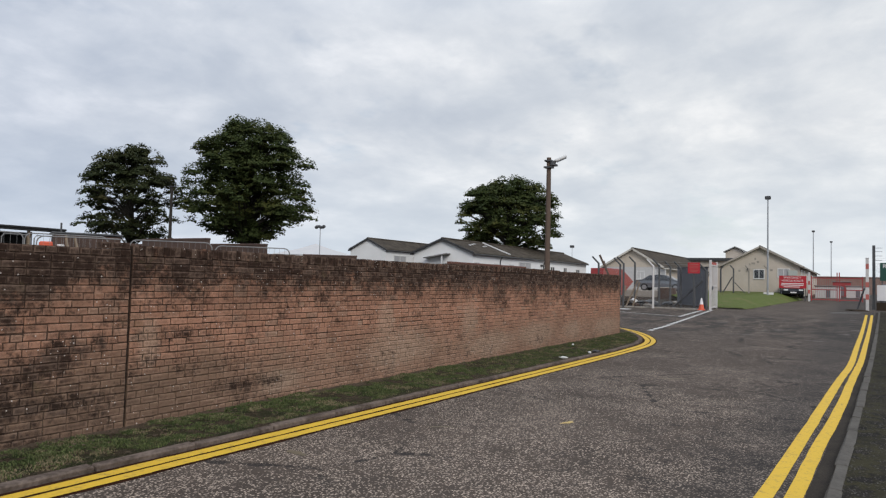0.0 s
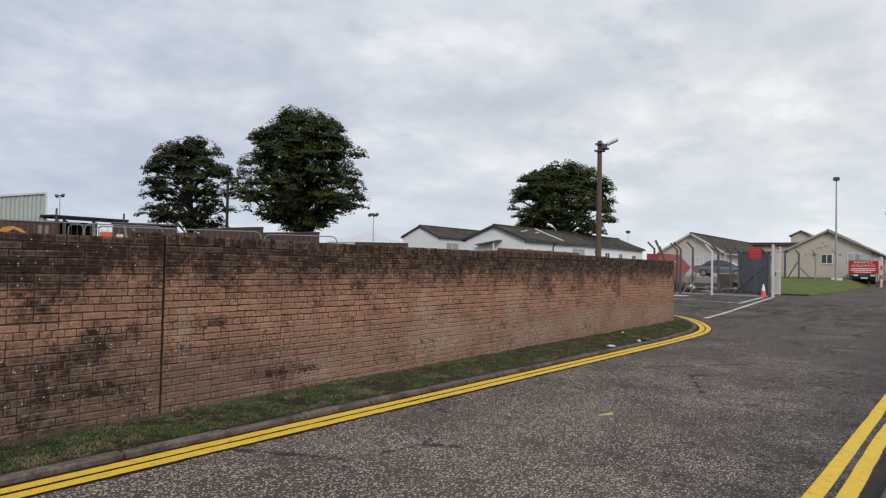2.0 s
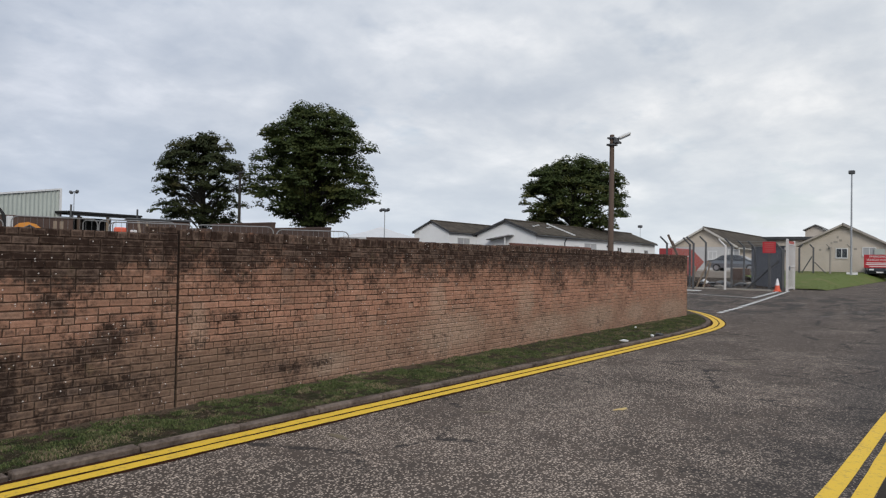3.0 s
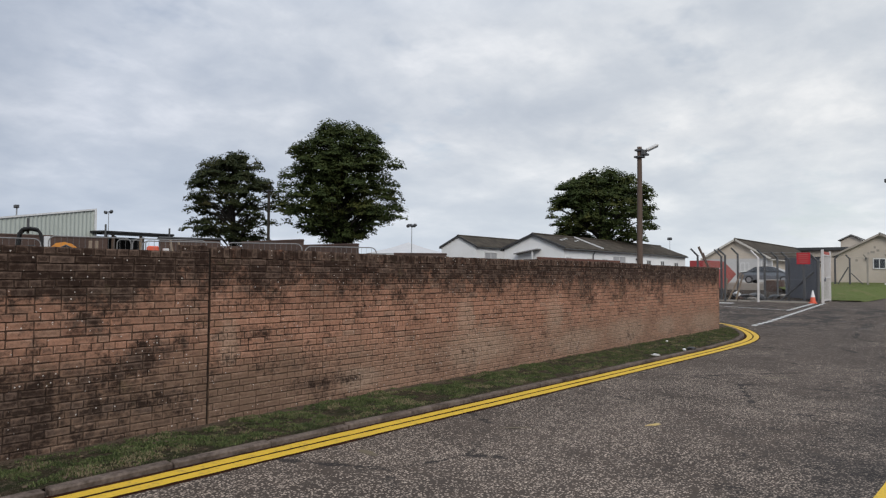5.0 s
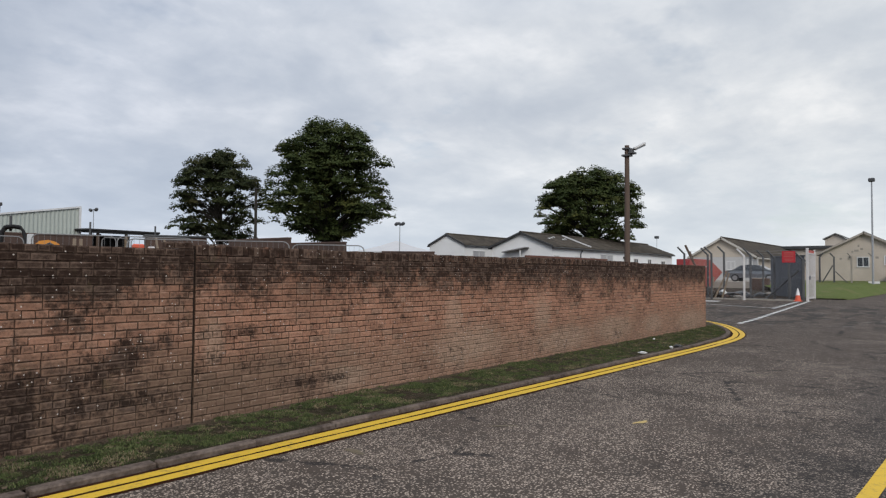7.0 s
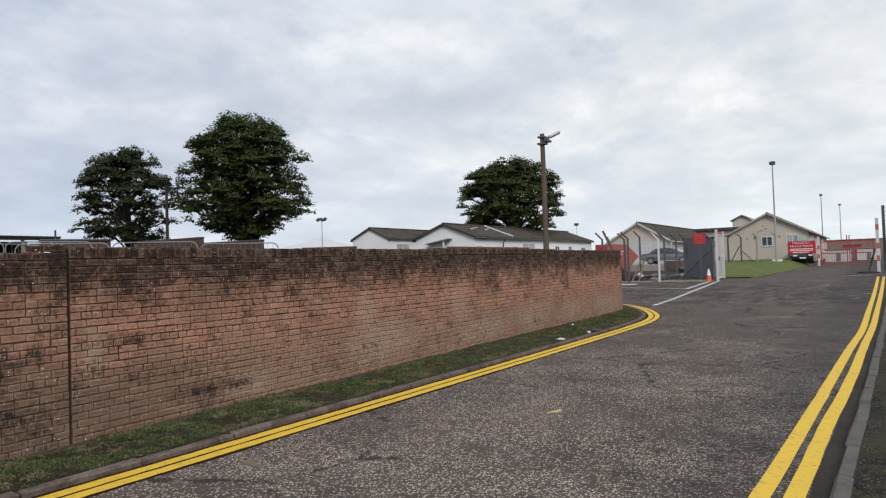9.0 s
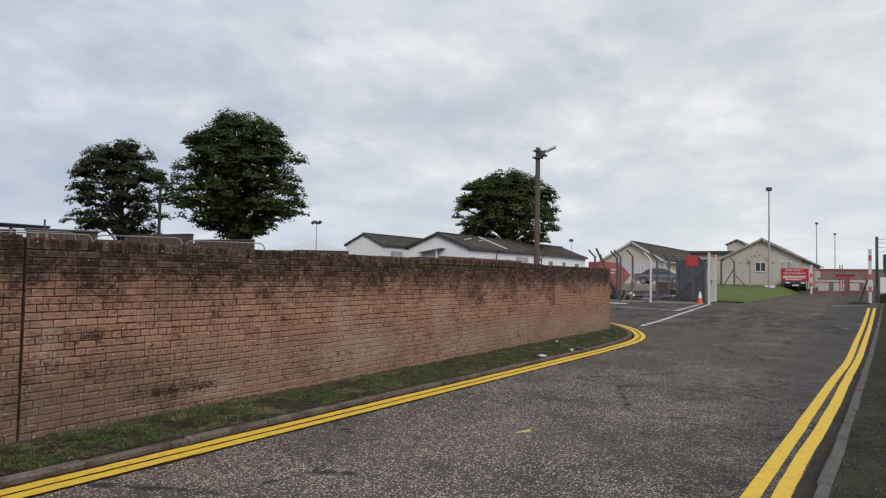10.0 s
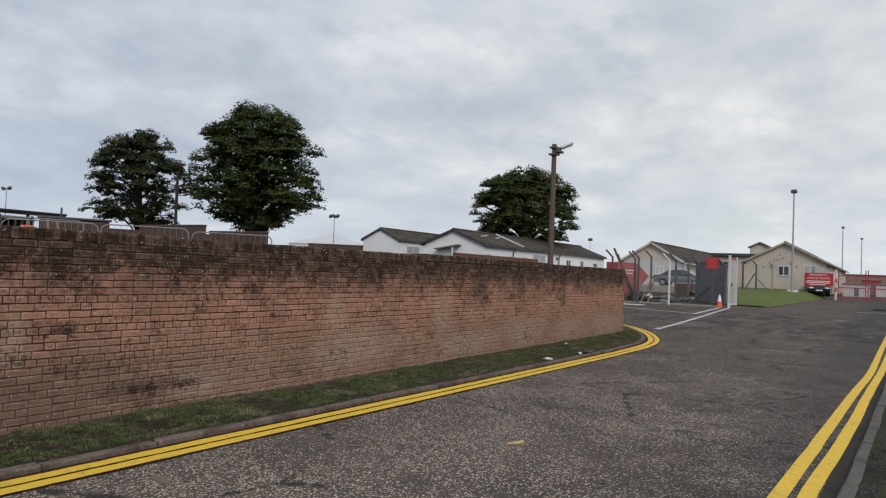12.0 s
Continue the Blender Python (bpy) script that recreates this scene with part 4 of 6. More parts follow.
# ---- huts ----
def hut(name, x0, yc, width, length, base, eave, apex, mat_wall, mat_roof, mat_trim, label, windows=(), over=0.35, gable_windows=(), board=0.2):
    """A long low pitched-roof hut with its gable towards -x. windows: (x, z, w, h, kind) on the -y side."""
    root = thing(name, label, "building", (x0, yc, base))
    h, e, a = width / 2, eave - base, apex - base
    t = 0.2
    bm = bmesh.new()
    sec = [(-h, 0), (h, 0), (h, e), (0, a), (-h, e)]
    ends = []
    for x in (0, t, length - t, length):
        ends.append([bm.verts.new((x, y, z)) for y, z in sec])
    bm.faces.new(ends[0][::-1])
    bm.faces.new(ends[3])
    for q, s in ((ends[0], ends[1]), (ends[1], ends[2]), (ends[2], ends[3])):
        for i in (1, 4):
            j = (i + 1) % 5
            bm.faces.new((q[i], q[j], s[j], s[i]))
    part("wall", bm, mat_wall, root)
    sl = math.atan2(a - e, h)
    for side in (-1, 1):
        bm = bmesh.new()
        n = max(2, int(length / 1.05))
        run = h + over
        vs = []
        rows = 9
        for i in range(n * 4 + 1):
            x = -over + (length + 2 * over) * i / (n * 4)
            lap = 0.03 * (i % 4) / 4
            for j in range(rows + 1):
                f = j / rows
                y = side * run * f
                z = a + 0.10 - (a - e) / h * run * f + lap + 0.015 * ((j * 3) % 3) + 0.012 * math.sin(i * 1.7 + j)
                vs.append((x, y, z))
        fs = []
        for i in range(n * 4):
            for j in range(rows):
                p = i * (rows + 1) + j
                fs.append((p, p + 1, p + rows + 2, p + rows + 1) if side < 0 else (p, p + rows + 1, p + rows + 2, p + 1))
        for v in vs:
            bm.verts.new(v)
        bm.verts.ensure_lookup_table()
        for f in fs:
            bm.faces.new([bm.verts[i] for i in f])
        ext = bmesh.ops.extrude_face_region(bm, geom=bm.faces[:])
        for v in ext["geom"]:
            if isinstance(v, bmesh.types.BMVert):
                v.co.z -= 0.09
        part("roof_slope", bm, mat_roof, root)
        bm = bmesh.new()
        m = Matrix.Translation((-over - 0.03, 0, a + 0.11)) @ Matrix.Rotation(-side * sl if side > 0 else sl, 4, "X")
        box(bm, 0, 0.06, 0 if side > 0 else -(h + over) / math.cos(sl), (h + over) / math.cos(sl) if side > 0 else 0, -board, 0.03, m=m)
        part("bargeboard", bm, mat_trim, root)
        part("gutter", tb([(-over, side * (h + over + 0.03), e - over * (a - e) / h - 0.02), (length + over, side * (h + over + 0.03), e - over * (a - e) / h - 0.02)], 0.06, 6), mat_trim, root)
    part("ridge_cap", tb([(-over, 0, a + 0.12), (length + over, 0, a + 0.12)], 0.09, 6), mat_roof, root)
    for wx, wz, ww, wh, kind in windows:
        window(root, (wx - x0, -h, wz - base), ww, wh, kind, 0)
    for wy, wz, ww, wh, kind in gable_windows:
        window(root, (0, wy - yc, wz - base), ww, wh, kind, -90)
    return root


def window(root, loc, w, h, kind, rz):
    """Window or door set in a frame; its face looks along -y before turning."""
    fr = bmesh.new()
    d = 0.07
    box(fr, -w / 2, w / 2, -0.05, 0.02, h / 2 - d, h / 2)
    box(fr, -w / 2, w / 2, -0.07, 0.02, -h / 2 - 0.03, -h / 2 + d)
    box(fr, -w / 2, -w / 2 + d, -0.05, 0.02, -h / 2 + d, h / 2 - d)
    box(fr, w / 2 - d, w / 2, -0.05, 0.02, -h / 2 + d, h / 2 - d)
    if w > 0.75:
        box(fr, -0.03, 0.03, -0.05, 0.02, -h / 2 + d, h / 2 - d)
    o = part("window" if kind != "door" else "door", fr, M_UPVC, root)
    o.location, o.rotation_euler = loc, (0, 0, radians(rz))
    part("pane" if kind != "door" else "door_leaf", bx(-w / 2 + d, w / 2 - d, -0.015, 0.012, -h / 2 + d, h / 2 - d), {"glass": M_GLASS, "blind": M_BLIND, "door": M_GREY}[kind], o)
    return o


w1 = hut("white_hut", 45.3, 20.98, 5.4, 26.0, gz(45.3), 3.78, 4.82, M_WHITE, M_ROOF, M_TRIM, "long white rendered hut with a brown cement-sheet roof",
         [(46.0, 2.75, 0.8, 0.75, "blind"), (49.4, 2.75, 0.75, 0.7, "blind"), (52.2, 2.75, 0.9, 0.75, "blind"), (55.0, 2.85, 2.6, 1.1, "blind"), (61.5, 2.6, 1.05, 1.2, "glass"), (64.9, 2.2, 0.9, 2.0, "glass"), (68.6, 2.6, 1.1, 1.0, "glass")], over=0.2, board=0.13)
part("porch_roof", bx(-0.6, 0.02, -0.72, 1.45, 0.0, 0.08, m=Matrix.Translation((0, 0, 3.34)) @ Matrix.Rotation(radians(-9), 4, "X")), M_ROOFL, w1, "small grey lean-to porch roof")
part("porch_post", bx(-0.5, -0.42, -0.24, -0.14, 0, 3.34), M_UPVC, w1)
part("door_leaf", bx(-0.04, 0.02, -0.60, -0.26, 0.2, 2.75), M_TRIM, w1, "dark half-open entrance door")
part("roof_upstand", bx(6.40, 6.52, -2.95, -0.1, 0, 0.09, m=Matrix.Translation((0, 0, 4.68)) @ Matrix.Rotation(math.atan2(1.04, 2.7), 4, "X") @ Matrix.Translation((0, 0, 0.07))), M_LAMPW, w1, "white flashed joint across the roof")
part("downpipe", tb([(4.6, -2.95, 3.4), (4.6, -2.8, 3.1), (4.6, -2.76, 0.1)], 0.05, 6), M_TRIM, w1)
part("downpipe", tb([(13.8, -2.95, 3.4), (13.8, -2.8, 3.1), (13.8, -2.76, 0.1)], 0.05, 6), M_TRIM, w1)
part("wall_lamp", bx(13.2, 13.5, -2.94, -2.71, 2.9, 3.08, bevel=0.03), M_STEEL, w1)
for i in range(5):
    part("roof_patch", bx(1.9 + i * 0.8, 2.15 + i * 0.8, -1.45 + 0.25 * (i % 3), -1.3 + 0.25 * (i % 3), 0.0, 0.03, m=Matrix.Translation((0, 0, 4.68)) @ Matrix.Rotation(math.atan2(1.04, 2.7), 4, "X") @ Matrix.Translation((0, 0, 0.1))), M_LAMPW, w1, "pale repair patch on the roof sheets")
w2 = hut("white_hut", 54.0, 35.0, 4.4, 24.0, gz(54), 4.52, 5.55, M_WHITE, M_ROOF, M_TRIM, "second white rendered hut with a dark brown roof",
         [(56.5, 3.5, 2.2, 1.0, "blind")], over=0.15, board=0.13)
part("wall_lamp", bx(5.0, 5.35, -2.40, -2.21, 3.55, 3.7, bevel=0.03), M_STEEL, w2)
fh = hut("cream_hut", 67.0, 12.0, 5.6, 30.0, 1.1, 3.5, 5.15, M_BEIGE, M_ROOF, M_TRIMW, "cream rendered hut with a brown pitched roof behind the fence", gable_windows=[(11.2, 2.6, 0.8, 0.85, "glass"), (9.3, 2.75, 1.0, 0.9, "blind")], board=0.14)
# white panel in the greyer tent colour: the mesh fence's haze is painted in
part("gable_panel", bx(-0.03, -0.004, -2.75, 2.75, 0.1, 2.3), M_TENT, fh, "white lower gable wall, greyed in its colour for fence haze")
bh = hut("cream_hut", 73.5, 1.15, 7.0, 38.0, 0.85, 3.85, 5.65, M_BEIGE, M_ROOFL, M_TRIMD, "cream rendered building with a grey pitched roof beside the lawn",
         [(76.0, 2.9, 1.3, 1.2, "glass"), (80, 2.9, 1.3, 1.2, "blind"), (85, 2.9, 1.3, 1.2, "glass"), (91, 2.9, 1.3, 1.2, "blind"), (98, 2.9, 1.3, 1.2, "glass")],
         gable_windows=[(1.25, 3.0, 1.0, 0.95, "glass"), (-0.95, 3.15, 1.1, 0.85, "blind")], board=0.14)
for yy, zz, ww in ((0.62, 4.05, 0.35), (0.2, 4.2, 0.22), (0.95, 3.95, 0.16), (-1.0, 3.4, 0.25), (1.9, 3.3, 0.2), (0.45, 4.5, 0.15)):
    part("render_scar", bx(-0.006, 0.004, yy - ww / 2, yy + ww / 2, zz - 0.85 - 0.1, zz - 0.85 + 0.1), M_CONC, bh, "patch of broken render")
part("wall_lamp", bx(-0.22, 0.0, 0.95, 1.2, 2.55, 2.7, bevel=0.03), M_STEEL, bh)
# stair tower and flat roofed link behind the cream huts
tw = thing("roof_tower", "small cream tower with a low gable roof above a flat link", "building", (95, 6.4, gz(95)))
part("wall", bx(0, 3.2, -1.15, 1.15, 0, 5.3), M_BEIGE, tw)
bm = bmesh.new()
for side in (-1, 1):
    box(bm, -0.3, 3.5, 0, side * 1.55, -0.06, 0.06, m=Matrix.Translation((0, 0, 6.05)) @ Matrix.Rotation(-side * 0.46, 4, "X"))
part("roof", bm, M_ROOFL, tw)
bm = bmesh.new()
g = [bm.verts.new(p) for p in ((0, -1.15, 5.3), (0, 1.15, 5.3), (0, 0, 5.95), (3.2, -1.15, 5.3), (3.2, 1.15, 5.3), (3.2, 0, 5.95))]
bm.faces.new((g[0], g[2], g[1]))
bm.faces.new((g[3], g[4], g[5]))
bm.faces.new((g[0], g[3], g[5], g[2]))
bm.faces.new((g[1], g[2], g[5], g[4]))
part("gable", bm, M_BEIGE, tw)
lk = thing("link_block", "low flat dark-roofed block between the cream huts", "building", (92, 9.2, gz(92)))
part("wall", bx(0, 8, -3.6, 3.0, 0, 4.1), M_BEIGE, lk)
part("roof", bx(-0.4, 8.4, -4.0, 3.3, 4.104, 4.5, bevel=0.04), M_TRIM, lk)

# raised yard with its retaining edge
ty = thing("yard_terrace", "raised concrete yard held by a low retaining wall", "terrace", (57, 0, 0), kind="structure")
part("slab", bx(0.3, 45, 4.35, 17.5, -0.4, 1.15, bevel=0.03), M_CONC, ty)
part("retaining_wall", bx(0, 0.3, 4.2, 17.5, -0.4, 1.2, bevel=0.03), M_CONC, ty)
bk = thing("brick_pier_wall", "short brown brick retaining wall below the parked car", "wall", (55.1, 6.05, gz(55)))
part("wall", bx(0, 0.6, -0.68, 0.66, -0.2, 1.12, bevel=0.02), M_DARKBRICK, bk)
bank = []
for i in range(9):
    for j in range(9):
        bank.append((43.9 + i * 1.65, 1.9 + j * 1.75, gz(43.9 + 1.65 * i) + 0.05 + 0.03 * i + (0.05 * noise.noise((i * 0.9, j * 0.8, 0)) if i else 0)))
tagged(mesh_ob("earth_bank", bank, [(i * 9 + j, (i + 1) * 9 + j, (i + 1) * 9 + j + 1, i * 9 + j + 1) for i in range(8) for j in range(8)], M_EARTH, smooth=True), "dark bare earth bank behind the fence", "bank", kind="structure")


# ---- vehicles ----
def car(name, loc, rz, paint, label):
    """A saloon: its length along x."""
    root = thing(name, label, "car", loc, rz)
    prof = [(-2.15, 0.42), (-2.2, 0.72), (-2.05, 0.93), (-1.55, 0.98), (-0.95, 1.36), (-0.2, 1.44), (0.5, 1.38), (1.25, 0.98), (1.95, 0.82), (2.16, 0.62), (2.12, 0.35), (-2.0, 0.3)]
    bm = bmesh.new()
    rings = []
    for s, wdt in ((-1, 0.80), (-0.92, 0.87), (0.92, 0.87), (1, 0.80)):
        ring = []
        for x, z in prof:
            inset = 0.16 * max(0, (z - 0.95) / 0.45)
            ring.append(bm.verts.new((x * (0.985 if abs(s) == 1 else 1), (1 if s > 0 else -1) * (wdt - inset), z - (0.03 if abs(s) == 1 and z > 0.9 else 0))))
        rings.append(ring)
    for q, s in zip(rings, rings[1:]):
        for i in range(len(prof)):
            j = (i + 1) % len(prof)
            bm.faces.new((q[i], q[j], s[j], s[i]))
    bm.faces.new(rings[0])
    bm.faces.new(rings[-1][::-1])
    bmesh.ops.recalc_face_normals(bm, faces=bm.faces)
    part("body", bm, paint, root)
    for s in (-1, 1):
        for xs in (((-1.35, 1.0), (-0.88, 1.31), (-0.3, 1.37), (-0.3, 1.0)), ((-0.22, 1.0), (-0.22, 1.37), (0.42, 1.31), (1.02, 1.0))):
            bm = bmesh.new()
            vs = []
            for off in (0.012, -0.02):
                vs.append([bm.verts.new((x, s * (0.87 - 0.16 * max(0, (z - 0.95) / 0.45) + off - 0.01), z)) for x, z in xs])
            bm.faces.new(vs[0])
            bm.faces.new(vs[1][::-1])
            for i in range(4):
                bm.faces.new((vs[0][i], vs[1][i], vs[1][(i + 1) % 4], vs[0][(i + 1) % 4]))
            bmesh.ops.recalc_face_normals(bm, faces=bm.faces)
            part("side_window", bm, M_GLASS, root)
    for a, b, nm in (((0.55, 1.36), (1.22, 1.0), "windscreen"), ((-1.5, 1.0), (-0.98, 1.34), "rear_window")):
        bm = bmesh.new()
        up = 0.012
        q = [bm.verts.new(p) for p in ((a[0], -0.66, a[1] + up), (a[0], 0.66, a[1] + up), (b[0], 0.7, b[1] + up), (b[0], -0.7, b[1] + up))]
        f = bm.faces.new(q)
        r = bmesh.ops.extrude_face_region(bm, geom=[f])
        for v in r["geom"]:
            if isinstance(v, bmesh.types.BMVert):
                v.co.z -= 0.03
        part(nm, bm, M_GLASS, root)
    for x in (-1.35, 1.35):
        for s in (-1, 1):
            bm = bmesh.new()
            bmesh.ops.create_cone(bm, cap_ends=True, segments=20, radius1=0.32, radius2=0.32, depth=0.2, matrix=Matrix.Translation((x, s * 0.80, 0.32)) @ Matrix.Rotation(radians(90), 4, "X"))
            bmesh.ops.bevel(bm, geom=[e for e in bm.edges if len(e.link_faces) == 2 and abs(e.calc_face_angle()) > 1.2], offset=0.03, segments=1, affect="EDGES")
            w = part("wheel", bm, M_TYRE, root)
            bm = bmesh.new()
            bmesh.ops.create_cone(bm, cap_ends=True, segments=16, radius1=0.2, radius2=0.2, depth=0.03, matrix=Matrix.Translation((x, s * 0.905, 0.32)) @ Matrix.Rotation(radians(90), 4, "X"))
            part("rim", bm, M_RIM, w)
    for s in (-1, 1):
        part("headlight", bx(2.0, 2.14, s * 0.62 - 0.17, s * 0.62 + 0.17, 0.62, 0.76, bevel=0.02), M_LAMPW, root)
        part("tail_light", bx(-2.19, -2.08, s * 0.66 - 0.13, s * 0.66 + 0.13, 0.72, 0.88, bevel=0.02), M_RED, root)
    part("plate", bx(2.15, 2.17, -0.26, 0.26, 0.42, 0.53), M_WSIGN, root, "blank pale number plate")
    return root


car("parked_car", (61.2, 7.75, 1.15), -92, M_CARGREY, "grey saloon car parked on the raised yard")
car("parked_car", (71.6, -1.75, gz(71) + 0.28), -172, M_CARBLACK, "black car parked behind the red banner")


# ---- security fence, gate and their signs ----
def cranked_post(loc, h, lean_deg, mat, label, arm=0.55):
    root = thing("fence_post", label, "fence post", loc, lean_deg, group="cranked posts of the security fence")
    part("shaft", bx(-0.06, 0.06, -0.06, 0.06, -0.2, h, bevel=0.012), mat, root)
    part("arm", tb([(0, 0, h - 0.05), (0, arm * 0.75, h + arm * 0.72)], 0.055, 6), mat, root)
    return root


for x, y, h, mt, rz in ((42.5, 7.45, 2.85, M_STEEL, 20), (43.3, 6.05, 2.85, M_STEEL, 20), (43.9, 6.45, 2.8, M_STEEL, 25), (43.3, 4.15, 2.7, M_PALEPOST, 20), (44.2, 4.0, 2.75, M_STEEL, 20), (44.6, 2.75, 2.6, M_STEEL, 20), (44.2, 1.12, 2.45, M_STEEL, 20),
                        (48.0, 6.6, 3.0, M_STEEL, 25), (50.5, 4.7, 2.75, M_STEEL, 25), ):
    cranked_post((x, y, gz(x)), h, rz, mt, "pale cranked steel fence post with barbed-wire arm" if mt is M_PALEPOST else "dark cranked concrete-grey fence post with barbed-wire arm")


for x, y, mt, rz in ((65.0, 3.5, M_STEEL, 160), (65.15, 2.45, M_STEEL, 20), (65.3, 1.2, M_CONC, 20), (65.4, -0.3, M_CONC, 20)):
    cranked_post((x, y, gz(x) + 0.6), 2.25, rz, mt, "cranked fence post on the grass bank by the cream building", 0.4)
bs = thing("fence_brace", "dark diagonal brace beside a fence post", "brace", (65.15, 2.5, gz(65) + 0.6))
part("strut", tb([(0, 0.9, -0.05), (0, 0.05, 1.5)], 0.05, 6), M_STEEL, bs)
bs = thing("fence_brace", "dark diagonal brace beside a fence post", "brace", (65.15, 2.4, gz(65) + 0.6))
part("strut", tb([(0, -1.0, -0.05), (0, -0.05, 1.0)], 0.04, 6), M_STEEL, bs)


def chainlink(name, pts, z0, z1, label, pitch=0.11, wire=0.0025, mat=None):
    root = thing(name, label, "fence")
    vs, fs = [], []

    def wirebar(a, b, r):
        d = (b - a).normalized()
        s = d.cross(Vector((0.3, 0.2, 0.93))).normalized() * r
        u = d.cross(s).normalized() * r
        i = len(vs)
        for p in (a, b):
            vs.extend([tuple(p + s), tuple(p - s * .5 + u * .87), tuple(p - s * .5 - u * .87)])
        for k in range(3):
            fs.append((i + k, i + (k + 1) % 3, i + 3 + (k + 1) % 3, i + 3 + k))

    for a, b in zip(pts, pts[1:]):
        a, b = Vector((*a, 0)), Vector((*b, 0))
        L, H = (b - a).length, z1 - z0
        d = (b - a) / L
        g0 = gz(a.x)
        s = -H
        while s < L:
            for sg in (1, -1):
                s0, t0 = max(s, 0), min(s + H, L)
                if t0 > s0:
                    za, zb = (s0 - s, t0 - s) if sg > 0 else (H - (s0 - s), H - (t0 - s))
                    wirebar(a + d * s0 + Vector((0, 0, g0 + z0 + za)), a + d * t0 + Vector((0, 0, g0 + z0 + zb)), wire)
            s += pitch
        for zz in (z0, (z0 + z1) / 2, z1, z1 + 0.2, z1 + 0.36):
            wirebar(a + Vector((0, 0, g0 + zz)), b + Vector((0, 0, g0 + zz)), 0.005)
    ob = mesh_ob("wire_mesh", vs, fs, mat or M_GALV, root)
    ob["kind"] = "stuff"
    return root


chainlink("chainlink_fence", [(42.5, 7.45), (43.3, 6.05), (43.4, 4.15), (44.5, 2.75), (44.2, 1.2)], 0.1, 2.6, "grey chain-link security fence with barbed wire on top")
chainlink("chainlink_fence", [(65.0, 5.2), (65.15, 2.45), (65.4, -0.3)], 0.65, 2.9, "grey chain-link fence along the lawn", 0.14)

gp = thing("sheeted_gate", "open dark grey sheet-metal gate leaf with a diagonal brace", "gate", (48.65, 3.8, gz(48)), math.degrees(math.atan2(-2.45, -2.6)))
part("panel", bx(0, 3.55, -0.02, 0.02, 0.12, 2.6), M_GREY, gp)
for i in range(15):
    part("rib", bx(0.1 + i * 0.24, 0.13 + i * 0.24, -0.032, -0.021, 0.14, 2.58), M_GREY, gp)
part("top_rail", bx(-0.03, 3.6, -0.06, 0.05, 2.6, 2.7, bevel=0.01), M_STEEL, gp)
part("bottom_rail", bx(-0.03, 3.6, -0.06, 0.05, 0.04, 0.12, bevel=0.01), M_STEEL, gp)
br = thing("fence_brace", "rusty dark diagonal brace propping the gate post", "brace", (44.2, 1.25, gz(44)))
part("strut", tb([(0.15, 2.1, -0.1), (0, 0.1, 1.8)], 0.06, 6), M_STEEL, br)
st = thing("gate_stop_post", "short rusty steel post beside the gate", "post", (44.0, 1.8, gz(44)))
part("shaft", tb([(0, 0, -0.2), (0, 0, 1.42)], 0.07, 8), M_STEEL, st)

gl = thing("tubular_gate", "pale pinkish tubular steel gate standing open", "gate", (44.15, 0.88, gz(44)), 0)
part("hinge_post", bx(-0.07, 0.07, -0.07, 0.07, -0.2, 3.1, bevel=0.015), M_PALEPOST, gl)
for z in (0.12, 1.42, 2.75):
    part("rail", bx(0.1, 2.3, -0.035, 0.035, z, z + 0.08), M_PALEPOST, gl)
for i in range(7):
    part("bar", tb([(0.35 + i * 0.28, 0, 0.2), (0.35 + i * 0.28, 0, 2.75)], 0.02, 6), M_PALEPOST, gl)
part("end_stile", bx(2.25, 2.35, -0.05, 0.05, 0.05, 3.05, bevel=0.01), M_PALEPOST, gl)
for i in range(8):
    part("spike", bx(0.15 + i * 0.27, 0.2 + i * 0.27, -0.02, 0.02, 2.83, 3.0), M_REDFADE, gl)
part("lock_box", bx(0.4, 0.6, -0.08, 0.08, 1.25, 1.5, bevel=0.02), M_GREY, gl)


def bars(bm_y, rows, root, mat, x=-0.012):
    """Lines of writing too small to read, as plain bars."""
    for y0, y1, z, h in rows:
        part("text_line", bx(x - 0.004, x, y0, y1, z - h / 2, z + h / 2), mat, root)


def lettering(text, loc, size, root, mat, name="lettering"):
    cu = bpy.data.curves.new(name, "FONT")
    cu.body, cu.size, cu.align_x, cu.align_y, cu.extrude = text, size, "CENTER", "CENTER", 0.003
    cu.materials.append(mat)
    ob = new(name, cu)
    ob.parent = root
    ob.location = loc
    ob.rotation_euler = (radians(90), 0, radians(-90))
    return ob


rs = thing("red_warning_sign", "small red warning sign with white lines on the fence", "sign", (43.9, 1.82, gz(44)))
part("board", bx(-0.012, 0.012, -0.36, 0.36, 2.25, 2.93, bevel=0.006), M_RED, rs)
bars(0, ((-0.26, 0.26, 2.82, 0.05), (-0.28, 0.24, 2.70, 0.035), (-0.26, 0.28, 2.60, 0.035), (-0.27, 0.22, 2.45, 0.035), (-0.20, 0.2, 2.36, 0.035)), rs, M_REDFADE)
part("bracket", bx(0.013, 0.08, -0.05, 0.05, -0.2, 2.9), M_STEEL, rs)

